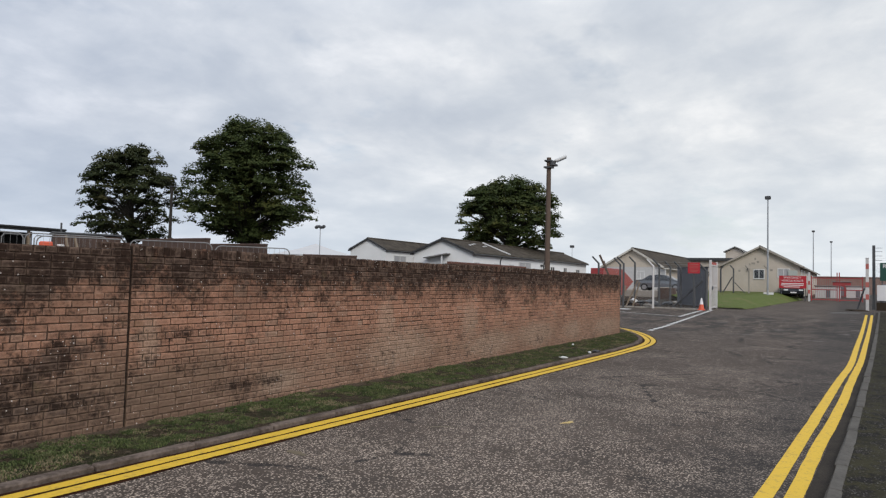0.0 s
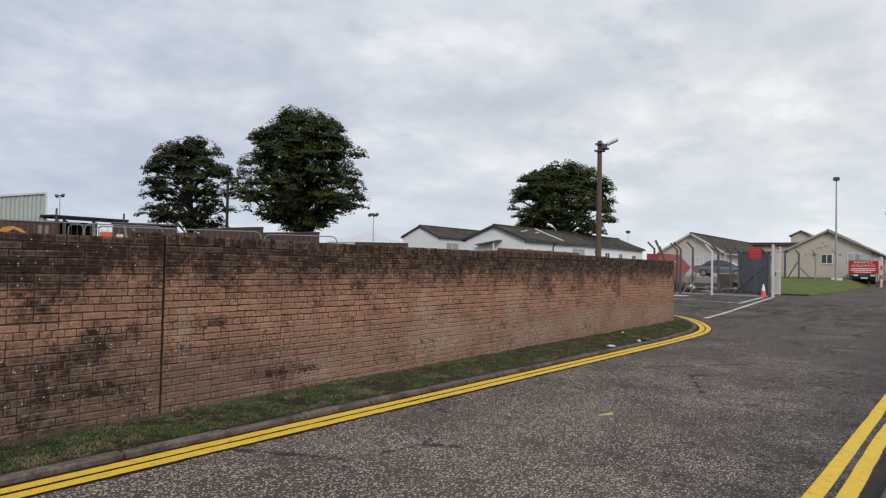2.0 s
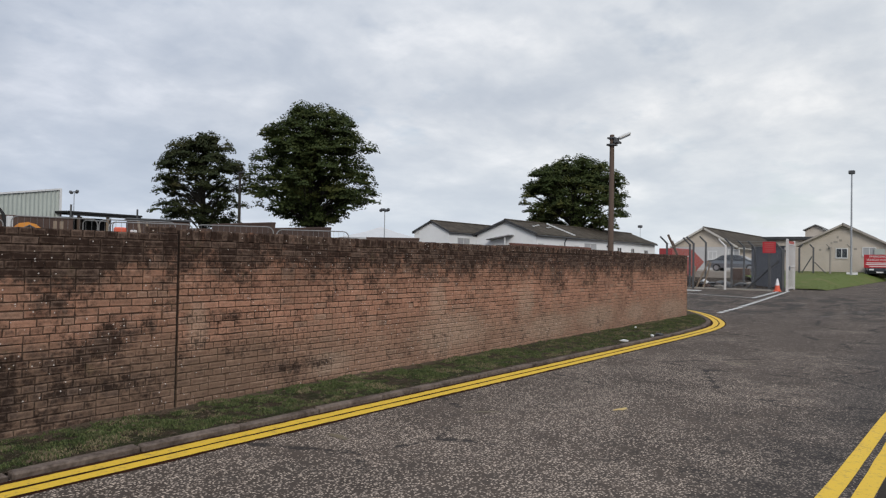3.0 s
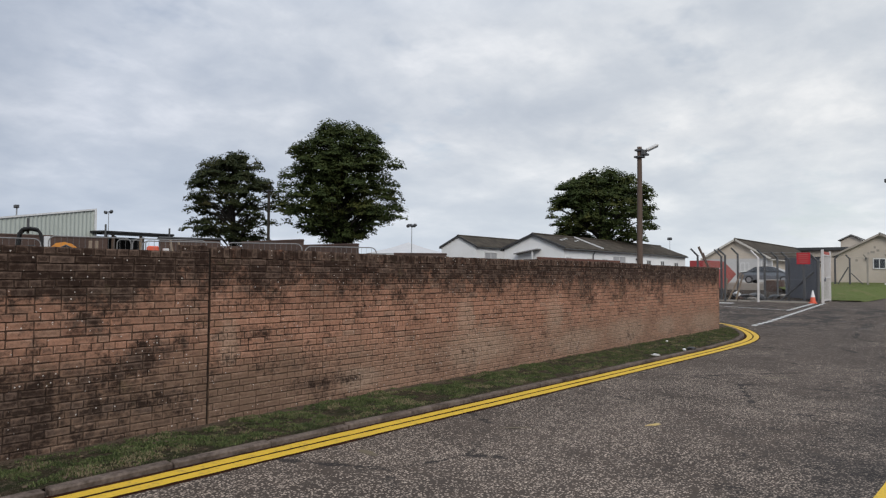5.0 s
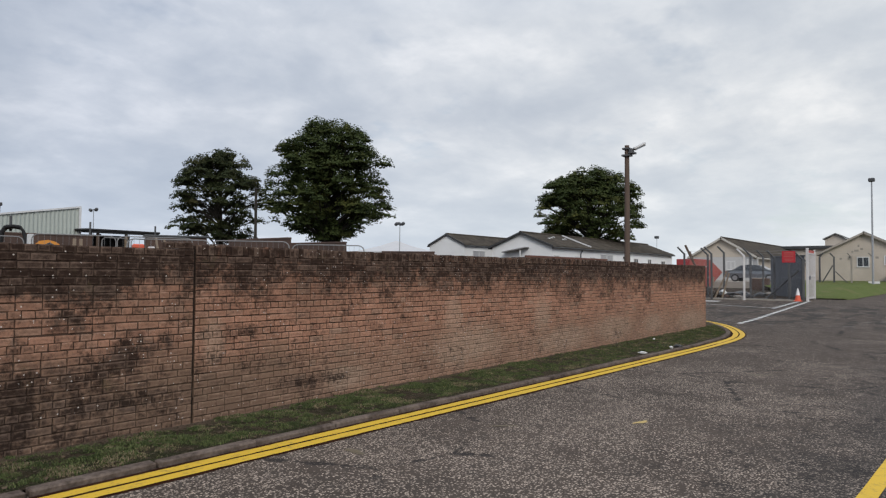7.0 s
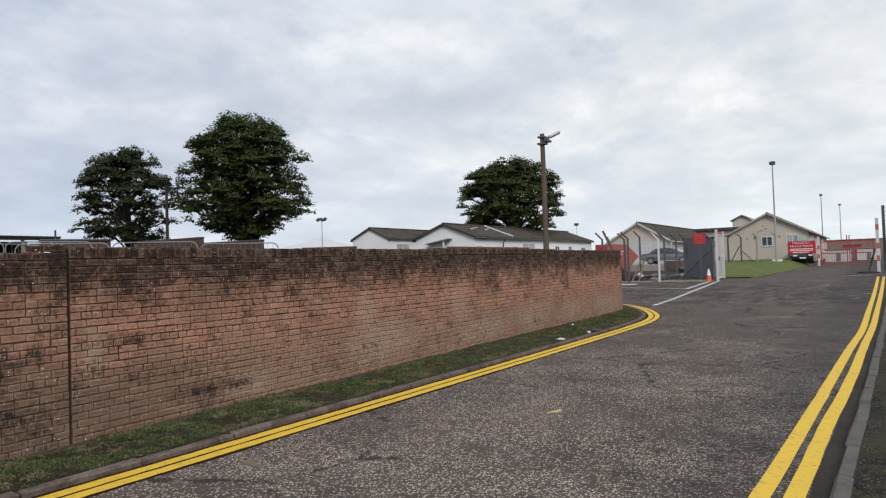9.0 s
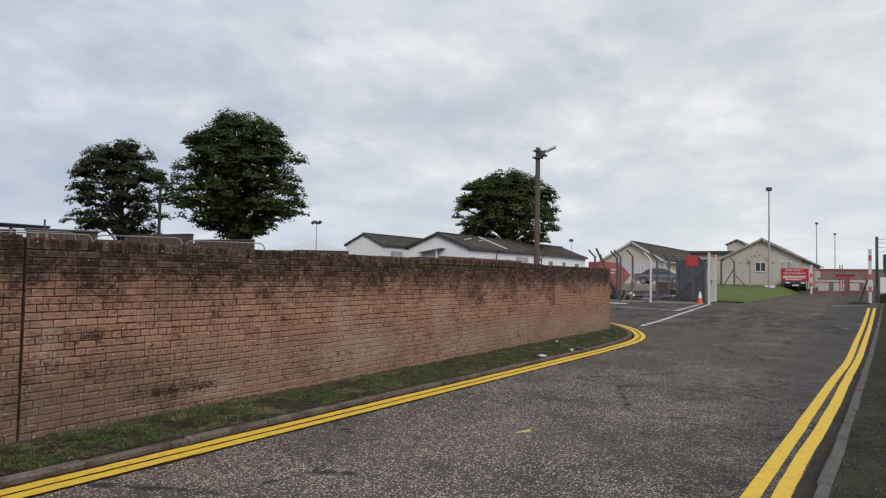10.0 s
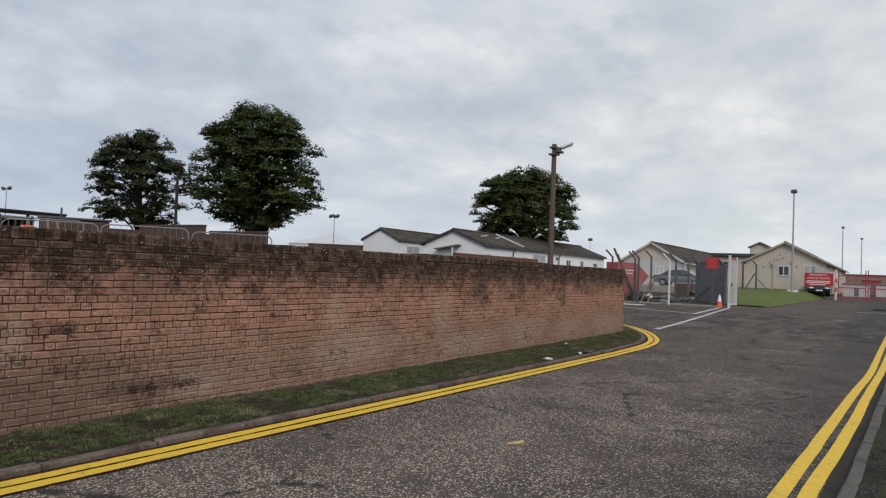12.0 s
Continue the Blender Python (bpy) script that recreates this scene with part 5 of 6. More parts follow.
cn = thing("traffic_cone", "orange traffic cone with a white sleeve beside the gate", "traffic cone", (43.5, 1.28, gz(43.5)))
part("base", bx(-0.2, 0.2, -0.2, 0.2, 0.0, 0.05, bevel=0.012), M_ORANGE, cn)
for nm, z0, r0, z1, r1, mt in (("body", 0.05, 0.17, 0.36, 0.115, M_ORANGE), ("sleeve", 0.36, 0.118, 0.62, 0.065, M_WSIGN), ("tip", 0.62, 0.062, 0.76, 0.03, M_WSIGN)):
    bm = bmesh.new()
    bmesh.ops.create_cone(bm, cap_ends=True, segments=18, radius1=r0, radius2=r1, depth=z1 - z0, matrix=Matrix.Translation((0, 0, (z0 + z1) / 2)))
    part(nm, bm, mt, cn)

rb = thing("red_arrow_board", "faded red arrow-shaped site board leaning at the fence", "sign", (44.9, 6.9, gz(45) + 0.7))
bm = bmesh.new()
out = [(1.0, 0.0), (1.0, 1.75), (-0.3, 1.75), (-1.05, 0.95), (-0.3, 0.05)]
f0 = [bm.verts.new((0, y, z)) for y, z in out]
f1 = [bm.verts.new((0.04, y, z)) for y, z in out]
bm.faces.new(f0)
bm.faces.new(f1[::-1])
for i in range(5):
    bm.faces.new((f0[i], f1[i], f1[(i + 1) % 5], f0[(i + 1) % 5]))
bmesh.ops.recalc_face_normals(bm, faces=bm.faces)
part("board", bm, M_REDFADE, rb)
part("leg", tb([(0.05, 0.6, -1.0), (0.05, 0.6, 0.4)], 0.04, 6), M_STEEL, rb)
part("leg", tb([(0.05, -0.2, -1.0), (0.05, -0.2, 0.4)], 0.04, 6), M_STEEL, rb)
bars(0, ((-0.2, 0.5, 1.3, 0.08), (0.0, 0.5, 1.1, 0.08)), rb, M_WSIGN, x=-0.004)
rc = thing("red_container", "dark red steel container standing behind the fence", "container", (53.3, 11.2, gz(53) - 0.1))
part("body", bx(0, 3, -1.1, 0.45, 0.1, 2.72, bevel=0.03), M_REDGATE, rc)
part("skid", bx(0.1, 2.9, -1.0, 0.4, -0.1, 0.1), M_STEEL, rc)
for k, (dx, dy, l) in enumerate(((0.2, 0.2, 1.9), (0.0, -0.25, 1.7), (-0.3, 0.4, 1.4))):
    pl = thing("leaning_plank", "raw timber plank leaning against the fence", "plank", (44.25, 5.95 + dy, gz(44)), group="planks at the fence")
    part("board", bx(-0.03, 0.03, -0.045, 0.045, 0, l, m=Matrix.Rotation(radians(24 - 9 * k), 4, "X")), M_PLANK, pl)
pl = thing("leaning_plank", "weathered timber prop leaning on the fence corner", "plank", (44.0, 6.3, gz(44)), group="planks at the fence")
part("board", bx(-0.05, 0.05, -0.06, 0.06, 0, 3.75, m=Matrix.Rotation(radians(-25), 4, "X")), M_WOOD, pl)
pl = thing("leaning_plank", "thin timber prop leaning on the fence corner", "plank", (44.1, 6.55, gz(44)), group="planks at the fence")
part("board", bx(-0.04, 0.04, -0.05, 0.05, 0, 3.2, m=Matrix.Rotation(radians(-20), 4, "X")), M_WOOD, pl)
for k, (x, y) in enumerate(((44.9, 6.6), (45.5, 5.7), (46.2, 7.0), (46.6, 5.2))):
    crumple("rubbish_heap", (x, y, gz(x) + 0.22), 0.5, 0.6, 0.2, M_BLACKBAG if k % 2 else M_EARTH, "low heap of dark site rubbish by the fence", 1.3 + k)
for k in range(26):
    r = random.Random(60 + k)
    x, y = 44.5 + r.uniform(0.0, 5.5), r.uniform(2.6, 7.8)
    bm = bmesh.new()
    bmesh.ops.create_icosphere(bm, subdivisions=1, radius=1.0)
    for v in bm.verts:
        v.co *= 1 + 0.5 * noise.noise(v.co * 1.3 + Vector((k, 0, 0)))
        v.co = Vector((v.co.x * r.uniform(.9, 1.1), v.co.y, v.co.z * 0.6))
    ob = part("rubble_lump", bm, (M_DARKBRICK, M_EARTH, M_CONC, M_BLACKBAG)[k % 4])
    s = r.uniform(0.12, 0.34)
    ob.location, ob.scale, ob.rotation_euler = (x, y, gz(x) + 0.05 + 0.018 * max(0, x - 43.9) + s * 0.25), (s, s * 1.3, s), (0, 0, k)
    tagged(ob, "lump of dark rubble lying at the fence", "rubble", "rubble at the fence")
crumple("paper_litter", (45.0, 5.85, gz(45) + 0.40), 0.22, 0.32, 0.16, M_PAPER, "torn white sack lying by the fence", 8.1)
EDGE = dense(smooth([(42.3, 9.0), (43.2, 6.6), (43.75, 4.4), (43.7, 2.6), (43.42, 1.32)], 1), 0.5)
kerbstones(EDGE, 0.16, 0.09, M_CONC, "kerb_3", "pale concrete edging at the foot of the fence", 9, 0.9)

# lawn beside the road, rising to the cream building
LX, LY = 26, 12
lv = []
for i in range(LX + 1):
    x = 47.0 + (73.45 - 47.0) * i / LX
    y0, y1 = -0.85 - 0.07 * (x - 47) - 0.1 * noise.noise((x * 0.5, 0, 0)), 1.7 + min(4.4, 0.5 * (x - 47))
    s = min(1.0, (x - 47) / 10)
    s = s * s * (3 - 2 * s)
    for j in range(LY + 1):
        f = j / LY
        y = y0 + (y1 - y0) * f
        g = min(1.0, (y - y0) / 1.6)
        lv.append((x, y, gz(x) + (0.02 if j == 0 else 0.07) + 0.60 * s * g + 0.02 * noise.noise((x, y, 0))))
tagged(mesh_ob("lawn", lv, [(i * (LY + 1) + j, (i + 1) * (LY + 1) + j, (i + 1) * (LY + 1) + j + 1, i * (LY + 1) + j + 1) for i in range(LX) for j in range(LY)], M_LAWN, smooth=True),
       "mown bright green grass bank beside the road", "lawn", kind="structure")
rng = random.Random(5)
sp = []
for _ in range(9000):
    i, j, f, g = rng.randrange(LX), rng.randrange(LY), rng.random(), rng.random()
    a, b = Vector(lv[i * (LY + 1) + j]), Vector(lv[(i + 1) * (LY + 1) + j + 1])
    sp.append((a.x + (b.x - a.x) * f, a.y + (b.y - a.y) * g, a.z + (b.z - a.z) * g))
blades("lawn_blades", sp, M_LAWN, "short grass on the mown bank", "grass", 0.015, 0.04, 0.006, 6)

# ---- lamps and masts ----
lp = thing("lamp_post", "brown wooden lamp post with a white flood lamp on top", "street lamp", (24.55, 3.67, 0))
part("pole", tb([(0, 0, -0.3), (0, 0, 2), (0.01, 0, 4.5), (0.0, 0, 6.62)], 0.125, 12, 0.085), M_WOOD, lp)
part("bracket", bx(-0.05, 0.30, -0.26, 0.05, 6.30, 6.37), M_STEEL, lp)
part("clamp", bx(-0.16, 0.16, -0.16, 0.16, 6.2, 6.26), M_STEEL, lp)
part("clamp", bx(-0.14, 0.14, -0.14, 0.14, 6.46, 6.52), M_STEEL, lp)
part("ballast_box", bx(-0.12, 0.12, -0.25, -0.1, 6.28, 6.48, bevel=0.02), M_STEEL, lp)
hd = Matrix.Translation((0.05, -0.2, 6.42)) @ Matrix.Rotation(radians(-58), 4, "Z") @ Matrix.Rotation(radians(-25), 4, "Y")
part("lamp_head", bx(0.05, 0.55, -0.11, 0.11, -0.02, 0.1, bevel=0.035, m=hd), M_LAMPW, lp, "white tilted lamp housing")
part("lamp_glass", bx(0.12, 0.5, -0.09, 0.09, -0.05, -0.021, m=hd), M_GLASS, lp)


def mast(loc, h, r, label, heads=1, spread=0.5, name="light_mast", mat=None):
    root = thing(name, label, "light mast", loc, group="light masts")
    part("pole", tb([(0, 0, -0.3), (0, 0, h * .5), (0, 0, h)], r, 8, r * 0.6), mat or M_GALV, root)
    if heads > 1:
        part("crossarm", bx(-0.05, 0.05, -spread, spread, h - 0.05, h + 0.03), M_STEEL, root)
    for i in range(heads):
        y = 0 if heads == 1 else -spread + 2 * spread * i / (heads - 1)
        m = Matrix.Translation((0, y, h - 0.05)) @ Matrix.Rotation(radians(0 if heads == 1 else 30 * (1 if i % 2 else -1)), 4, "X")
        part("flood_lamp", bx(-0.2, 0.14, -0.23, 0.23, -0.14 if heads > 1 else 0.0, 0.16 if heads > 1 else 0.30, bevel=0.05, m=m), M_STEEL, root)
    return root


mast((63.7, -0.47, gz(63.7)), 8.85, 0.085, "tall grey steel light mast on the lawn", 1)
mast((125.4, -1.3, gz(125)), 9.9, 0.10, "distant grey steel light mast", 1)
mast((149.4, -3.3, gz(149)), 9.6, 0.10, "distant slender light mast", 1)
mast((59.7, 46.35, gz(59.7)), 7.1, 0.07, "slender mast with two flood lamps behind the huts", 3, 0.5)
mast((39.3, 78.6, gz(39)), 9.1, 0.07, "distant mast with tilted flood lamps", 2, 0.75)
mast((22.5, 59.5, 0), 7.3, 0.10, "dark mast with a camera head beside the shed", 1)
mast((74.8, 21.2, gz(74.8)), 5.2, 0.035, "thin lamp column behind the white hut", 1, mat=M_GALV)
tp = thing("telegraph_pole", "dark wooden pole standing before the trees", "pole", (29.65, 33.4, 0))
part("shaft", tb([(0, 0, -0.3), (0, 0, 4), (0, 0, 7.6)], 0.12, 8, 0.09), M_BARK, tp)
part("cap", bx(-0.12, 0.12, -0.12, 0.12, 7.6, 7.66), M_STEEL, tp)

# ---- site behind the wall ----
sh = thing("cladded_shed", "large pale green profiled-steel shed behind the wall", "shed", (16.95, 32.0, 0), -6)
bm = bmesh.new()
prev = None
for i in range(361):
    px = -18.0 * i / 360
    w = 0.035 if (i % 4) in (1, 2) else 0.0
    cur = (bm.verts.new((px, -w, 0)), bm.verts.new((px, -w, 5.13 + 0.165 * px)))
    if prev:
        bm.faces.new((prev[0], cur[0], cur[1], prev[1]))
    prev = cur
part("cladding", bm, M_CLAD, sh)
part("verge_flashing", bx(-18.1, 0.08, -0.10, 0.2, 0.0, 0.09, m=Matrix.Translation((0, 0, 5.13)) @ Matrix.Rotation(-math.atan(0.165), 4, "Y")), M_LAMPW, sh)
part("corner_flashing", bx(-0.03, 0.08, -0.11, 0.14, 0, 5.15), M_LAMPW, sh)
part("side_wall", bx(0.0, 0.1, 0.15, 16, 0, 5.1), M_CLAD, sh)
part("roof", bx(-18, 0.1, 0.2, 16, 0, 0.1, m=Matrix.Translation((0, 0, 5.1)) @ Matrix.Rotation(-math.atan(0.165), 4, "Y")), M_ROOFL, sh)

for nm, x0, y0, x1, y1, z, lab in (("site_wall", 2.0, 32.2, 16.6, 29.7, 3.54, "long sooty brick wall below the shed"),
                                   ("site_wall", 21.28, 24.31, 21.3, 19.5, 3.38, "sooty brick bay wall behind the barriers"),
                                   ("site_wall", 25.78, 24.77, 26.2, 20.7, 3.40, "sooty brick bay wall below the large tree"),
                                   ("site_wall", 21.3, 29.6, 27.8, 26.4, 3.30, "sooty brick wall behind the building rubble"),
                                   ("site_wall", 32.7, 24.0, 35.0, 21.4, 3.12, "low dark brick wall before the huts"),
                                   ("site_wall", 32.5, 12.85, 43.0, 12.9, 2.72, "long red-brown brick wall before the white hut")):
    w = thing(nm, lab, "wall", (x0, y0, 0), math.degrees(math.atan2(y1 - y0, x1 - x0)))
    L = math.hypot(x1 - x0, y1 - y0)
    part("brickwork", bx(0, L, -0.11, 0.11, -0.1, z - 0.1, bevel=0.01), M_REDBRICK if z < 3 else M_DARKBRICK, w)
    part("coping", bx(-0.02, L + 0.02, -0.125, 0.125, z - 0.098, z, bevel=0.015), M_REDBRICK if z < 3 else M_DARKBRICK, w)

cp = thing("site_shelter", "open dark shelter with a flat felt roof and timber posts", "shelter", (17.05, 31.0, 0), 2)
part("roof", bx(-0.3, 3.95, -0.3, 3.0, 3.86, 3.97, m=Matrix.Rotation(radians(1.0), 4, "X"), bevel=0.02), M_FELT, cp)
part("fascia", bx(-0.25, 3.9, -0.32, -0.27, 3.74, 3.85), M_FELT, cp)
for x in (0.0, 0.4, 2.0, 3.75):
    part("post", bx(x - 0.06, x + 0.06, -0.2, -0.08, 0, 3.75), M_PLANK if 1 < x < 4 else M_WOOD, cp)
    part("post", bx(x - 0.06, x + 0.06, 2.7, 2.82, 0, 3.85), M_WOOD, cp)
part("back_panel", bx(-0.2, 3.85, 2.83, 2.9, 0, 3.8), M_FELT, cp)
for x in (-0.15, 3.6):
    part("pole", tb([(x, -0.4, 0), (x, -0.4, 4.3)], 0.05, 6), M_STEEL, cp)
for a, c in ((0.45, 1.9), (2.1, 3.7)):
    part("hoop_rail", tb([(a, -0.5, 0), (a, -0.5, 3.35), (a + 0.12, -0.5, 3.5), (c - 0.12, -0.5, 3.5), (c, -0.5, 3.35), (c, -0.5, 0)], 0.03, 6), M_DULL, cp)


def barrier(x, y, rz, z, label="grey steel crowd barrier standing in the yard"):
    root = thing("crowd_barrier", label, "barrier", (x, y, z), rz, group="crowd barriers behind the wall")
    w, h = 2.2, 1.15
    pts = [(0, 0, 0.1)]
    for a in range(0, 91, 18):
        pts.append((0.18 - 0.18 * math.cos(radians(a)), 0, h - 0.18 + 0.18 * math.sin(radians(a))))
    for a in range(90, -1, -18):
        pts.append((w - 0.18 + 0.18 * math.cos(radians(a)), 0, h - 0.18 + 0.18 * math.sin(radians(a))))
    pts.append((w, 0, 0.1))
    part("frame", tb(pts, 0.017, 6), M_DULL, root)
    part("lower_rail", tb([(0, 0, 0.22), (w, 0, 0.22)], 0.022, 6), M_DULL, root)
    for i in range(1, 14):
        part("bar", tb([(w * i / 14, 0, 0.22), (w * i / 14, 0, h)], 0.0035, 4), M_DULL, root)
    for s in (0.15, w - 0.15):
        part("foot", tb([(s, -0.3, 0.02), (s, 0, 0.12), (s, 0.3, 0.02)], 0.02, 5), M_DULL, root)
    return root


# the yard behind is banked up with soil on which the barriers stand
heap = []
for i in range(15):
    for j in range(7):
        heap.append((0 + i * 2.4, 6.5 + j * 2.6, -0.1 + (1.60 + 0.05 * noise.noise((i * .7, j * .9, 1))) * min(1, j / 1.0) * (1.0 if i < 10 else max(0, (14 - i) / 4))))
tagged(mesh_ob("spoil_bank", heap, [(i * 7 + j, (i + 1) * 7 + j, (i + 1) * 7 + j + 1, i * 7 + j + 1) for i in range(14) for j in range(6)], M_EARTH, smooth=True), "flat-topped bank of brown spoil behind the wall", "bank", kind="structure")


def barrier_between(a, b, z=1.47):
    barrier(a[0], a[1], math.degrees(math.atan2(b[1] - a[1], b[0] - a[0])), z - 0.03)


barrier_between((11.34, 10.84), (13.1, 9.54))
barrier_between((9.42, 12.05), (11.22, 10.92))
barrier_between((13.2, 9.5), (15.0, 8.3), 1.4)
barrier_between((7.95, 14.62), (9.99, 13.92), 1.62)
barrier_between((10.06, 13.88), (12.1, 13.1), 1.62)
barrier_between((5.7, 15.4), (7.85, 14.85), 1.53)
barrier_between((3.4, 15.9), (5.6, 15.45), 1.53)

dg = thing("excavator", "mini excavator with a black cab and orange body behind the wall", "excavator", (8.62, 17.8, 1.36), -22)
part("body", bx(0.54, 1.30, -0.4, 0.4, 0.35, 0.98, bevel=0.12), M_DIGGER, dg)
boom = [(0.50, 1.02), (0.56, 1.24), (0.70, 1.36), (0.98, 1.40), (1.22, 1.34), (1.40, 1.20), (1.55, 1.00), (1.38, 0.98), (1.24, 1.10), (1.10, 1.18), (0.86, 1.20), (0.72, 1.12), (0.66, 1.0)]
bm = bmesh.new()
boom = [(0.54 + (px - 0.5) * 0.92, pz - 0.07) for px, pz in boom]
b0, b1 = [bm.verts.new((px, -0.16, pz)) for px, pz in boom], [bm.verts.new((px, 0.12, pz)) for px, pz in boom]
bm.faces.new(b0)
bm.faces.new(b1[::-1])
for i in range(len(boom)):
    j = (i + 1) % len(boom)
    bm.faces.new((b0[i], b1[i], b1[j], b0[j]))
bmesh.ops.recalc_face_normals(bm, faces=bm.faces)
part("boom", bm, M_DIGGER, dg)
part("hydraulic_ram", tb([(0.70, -0.2, 1.03), (1.02, -0.2, 1.22), (1.31, -0.2, 1.05)], 0.035, 6), M_STEEL, dg)
part("hood", bx(0.78, 1.22, -0.34, 0.34, 0.982, 1.14, bevel=0.06), M_FELT, dg)
arch = [(-0.36, 0.3), (-0.35, 1.15), (-0.31, 1.56), (-0.22, 1.70), (0.0, 1.74), (0.20, 1.70), (0.28, 1.58), (0.35, 1.25), (0.38, 0.3)]
bm = bmesh.new()
for sy in (-0.45, 0.45):
    tube(bm, [(px, sy, pz) for px, pz in arch], 0.048, 6)
for px, pz in arch[2:7]:
    tube(bm, [(px, -0.45, pz), (px, 0.45, pz)], 0.035, 6)
tube(bm, [(-0.36, -0.45, 1.0), (0.36, -0.45, 1.0)], 0.03, 6)
part("cab_frame", bm, M_FELT, dg)
part("cab_roof", bx(-0.22, 0.20, -0.46, 0.46, 1.70, 1.77, bevel=0.03), M_FELT, dg)
part("seat", bx(-0.2, 0.2, -0.2, 0.25, 0.5, 1.2, bevel=0.06), M_TRIM, dg)
part("console", bx(-0.5, 0.5, -0.45, 0.45, 0.25, 0.5, bevel=0.04), M_TRIM, dg)
for s in (-0.5, 0.5):
    part("track", bx(-0.8, 1.4, s - 0.16, s + 0.16, 0.0, 0.35, bevel=0.1), M_TYRE, dg)
part("mast", tb([(-0.1, 0.4, 1.6), (-0.1, 0.4, 2.12)], 0.045, 6), M_STEEL, dg)
rbx = thing("red_crate", "bright red plastic crate on a timber pallet", "crate", (12.45, 17.15, 1.36), -25)
part("tub", bx(-0.2, 0.2, -0.2, 0.2, 0.62, 1.30, bevel=0.04), M_ORANGE, rbx)
part("pallet", bx(-0.4, 0.4, -0.35, 0.35, 0, 0.618), M_PLANK, rbx)
wbx = thing("white_tub", "small white plastic tub beside the red crate", "tub", (12.85, 16.95, 1.36))
part("tub", bx(-0.09, 0.09, -0.09, 0.09, 0.0, 1.22, bevel=0.02), M_WSIGN, wbx)
for k in range(4):
    pk = thing("timber_offcut", "pale timber offcut propped in the yard", "plank", (13.15 + 0.13 * k, 16.75 - 0.06 * k, 1.36), group="timber offcuts")
    part("board", bx(-0.03, 0.03, -0.03, 0.03, 0, 1.56 - 0.12 * (k % 3), m=Matrix.Rotation(radians(-9 - 7 * (k % 2)), 4, "Y")), M_PLANK, pk)
ps = thing("rubble_skip", "dark brown steel skip standing behind the timber", "skip", (14.9, 19.6, 1.36), -25)
part("body", bx(-0.75, 1.6, -0.4, 0.8, 0.0, 1.72, bevel=0.04), M_DARKBRICK, ps)
part("rim", bx(-0.82, 1.67, -0.47, 0.87, 1.722, 1.80, bevel=0.02), M_STEEL, ps)
for k in range(2):
    pk = thing("timber_stake", "pale upright timber stake behind the wall", "stake", (9.82 + 0.2 * k, 16.2, 1.36), group="timber stakes")
    part("shaft", bx(-0.04, 0.04, -0.04, 0.04, 0, 1.36), M_PLANK, pk)
wp = thing("white_plastic_post", "white plastic post standing behind the wall", "post", (8.34, 15.75, 1.36))
part("shaft", bx(-0.07, 0.07, -0.07, 0.07, 0, 1.42, bevel=0.01), M_LAMPW, wp)
tn = thing("marquee", "large white pyramid-roofed marquee far behind the huts", "tent", (82, 66.8, gz(82) - 0.35), 40)
bm = bmesh.new()
b4 = [bm.verts.new((x * 6.2, y * 6.2, 4.6)) for x, y in ((-1, -1), (1, -1), (1, 1), (-1, 1))]
m4 = [bm.verts.new((x * 2.6, y * 2.6, 5.6)) for x, y in ((-1, -1), (1, -1), (1, 1), (-1, 1))]
ap = bm.verts.new((0, 0, 6.6))
for i in range(4):
    bm.faces.new((b4[i], b4[(i + 1) % 4], m4[(i + 1) % 4], m4[i]))
    bm.faces.new((m4[i], m4[(i + 1) % 4], ap))
part("roof", bm, M_TENT, tn)
part("side_wall", bx(-6.1, 6.1, -6.1, 6.1, 0, 4.6), M_TENT, tn)

# ---- the far gate and the pavement side ----
bn = thing("route_banner", "red banner with white lettering beside the far gate", "sign", (69.7, -1.95, gz(69.7)))
part("board", bx(-0.02, 0.02, -1.15, 1.1, 1.15, 2.3, bevel=0.006), M_RED, bn)
for y in (-1.05, 1.0):
    part("leg", bx(0.021, 0.09, y - 0.04, y + 0.04, -0.2, 2.25), M_STEEL, bn)
lettering("EMERGENCY", (-0.024, 0, 2.13), 0.25, bn, M_WSIGN)
lettering("VEHICLE ROUTE", (-0.024, 0, 1.84), 0.25, bn, M_WSIGN)
bars(0, ((-0.95, 0.9, 1.58, 0.07), (-0.9, 0.95, 1.44, 0.07), (-0.6, 0.7, 1.28, 0.06)), bn, M_WSIGN, x=-0.022)
np_ = thing("low_name_sign", "low white name board on the lawn", "sign", (64.6, -0.45, gz(64.6)))
part("board", bx(-0.02, 0.02, -0.4, 0.4, 0.62, 0.82), M_WSIGN, np_)
for y in (-0.3, 0.3):
    part("leg", bx(0.021, 0.06, y - 0.03, y + 0.03, -0.1, 0.8), M_STEEL, np_)
ns = thing("wall_notice", "pale blue notice fixed on the cream gable", "sign", (73.4, -1.75, 3.15))
part("board", bx(-0.03, 0.09, -0.4, 0.4, -0.25, 0.25), M_CLAD, ns)

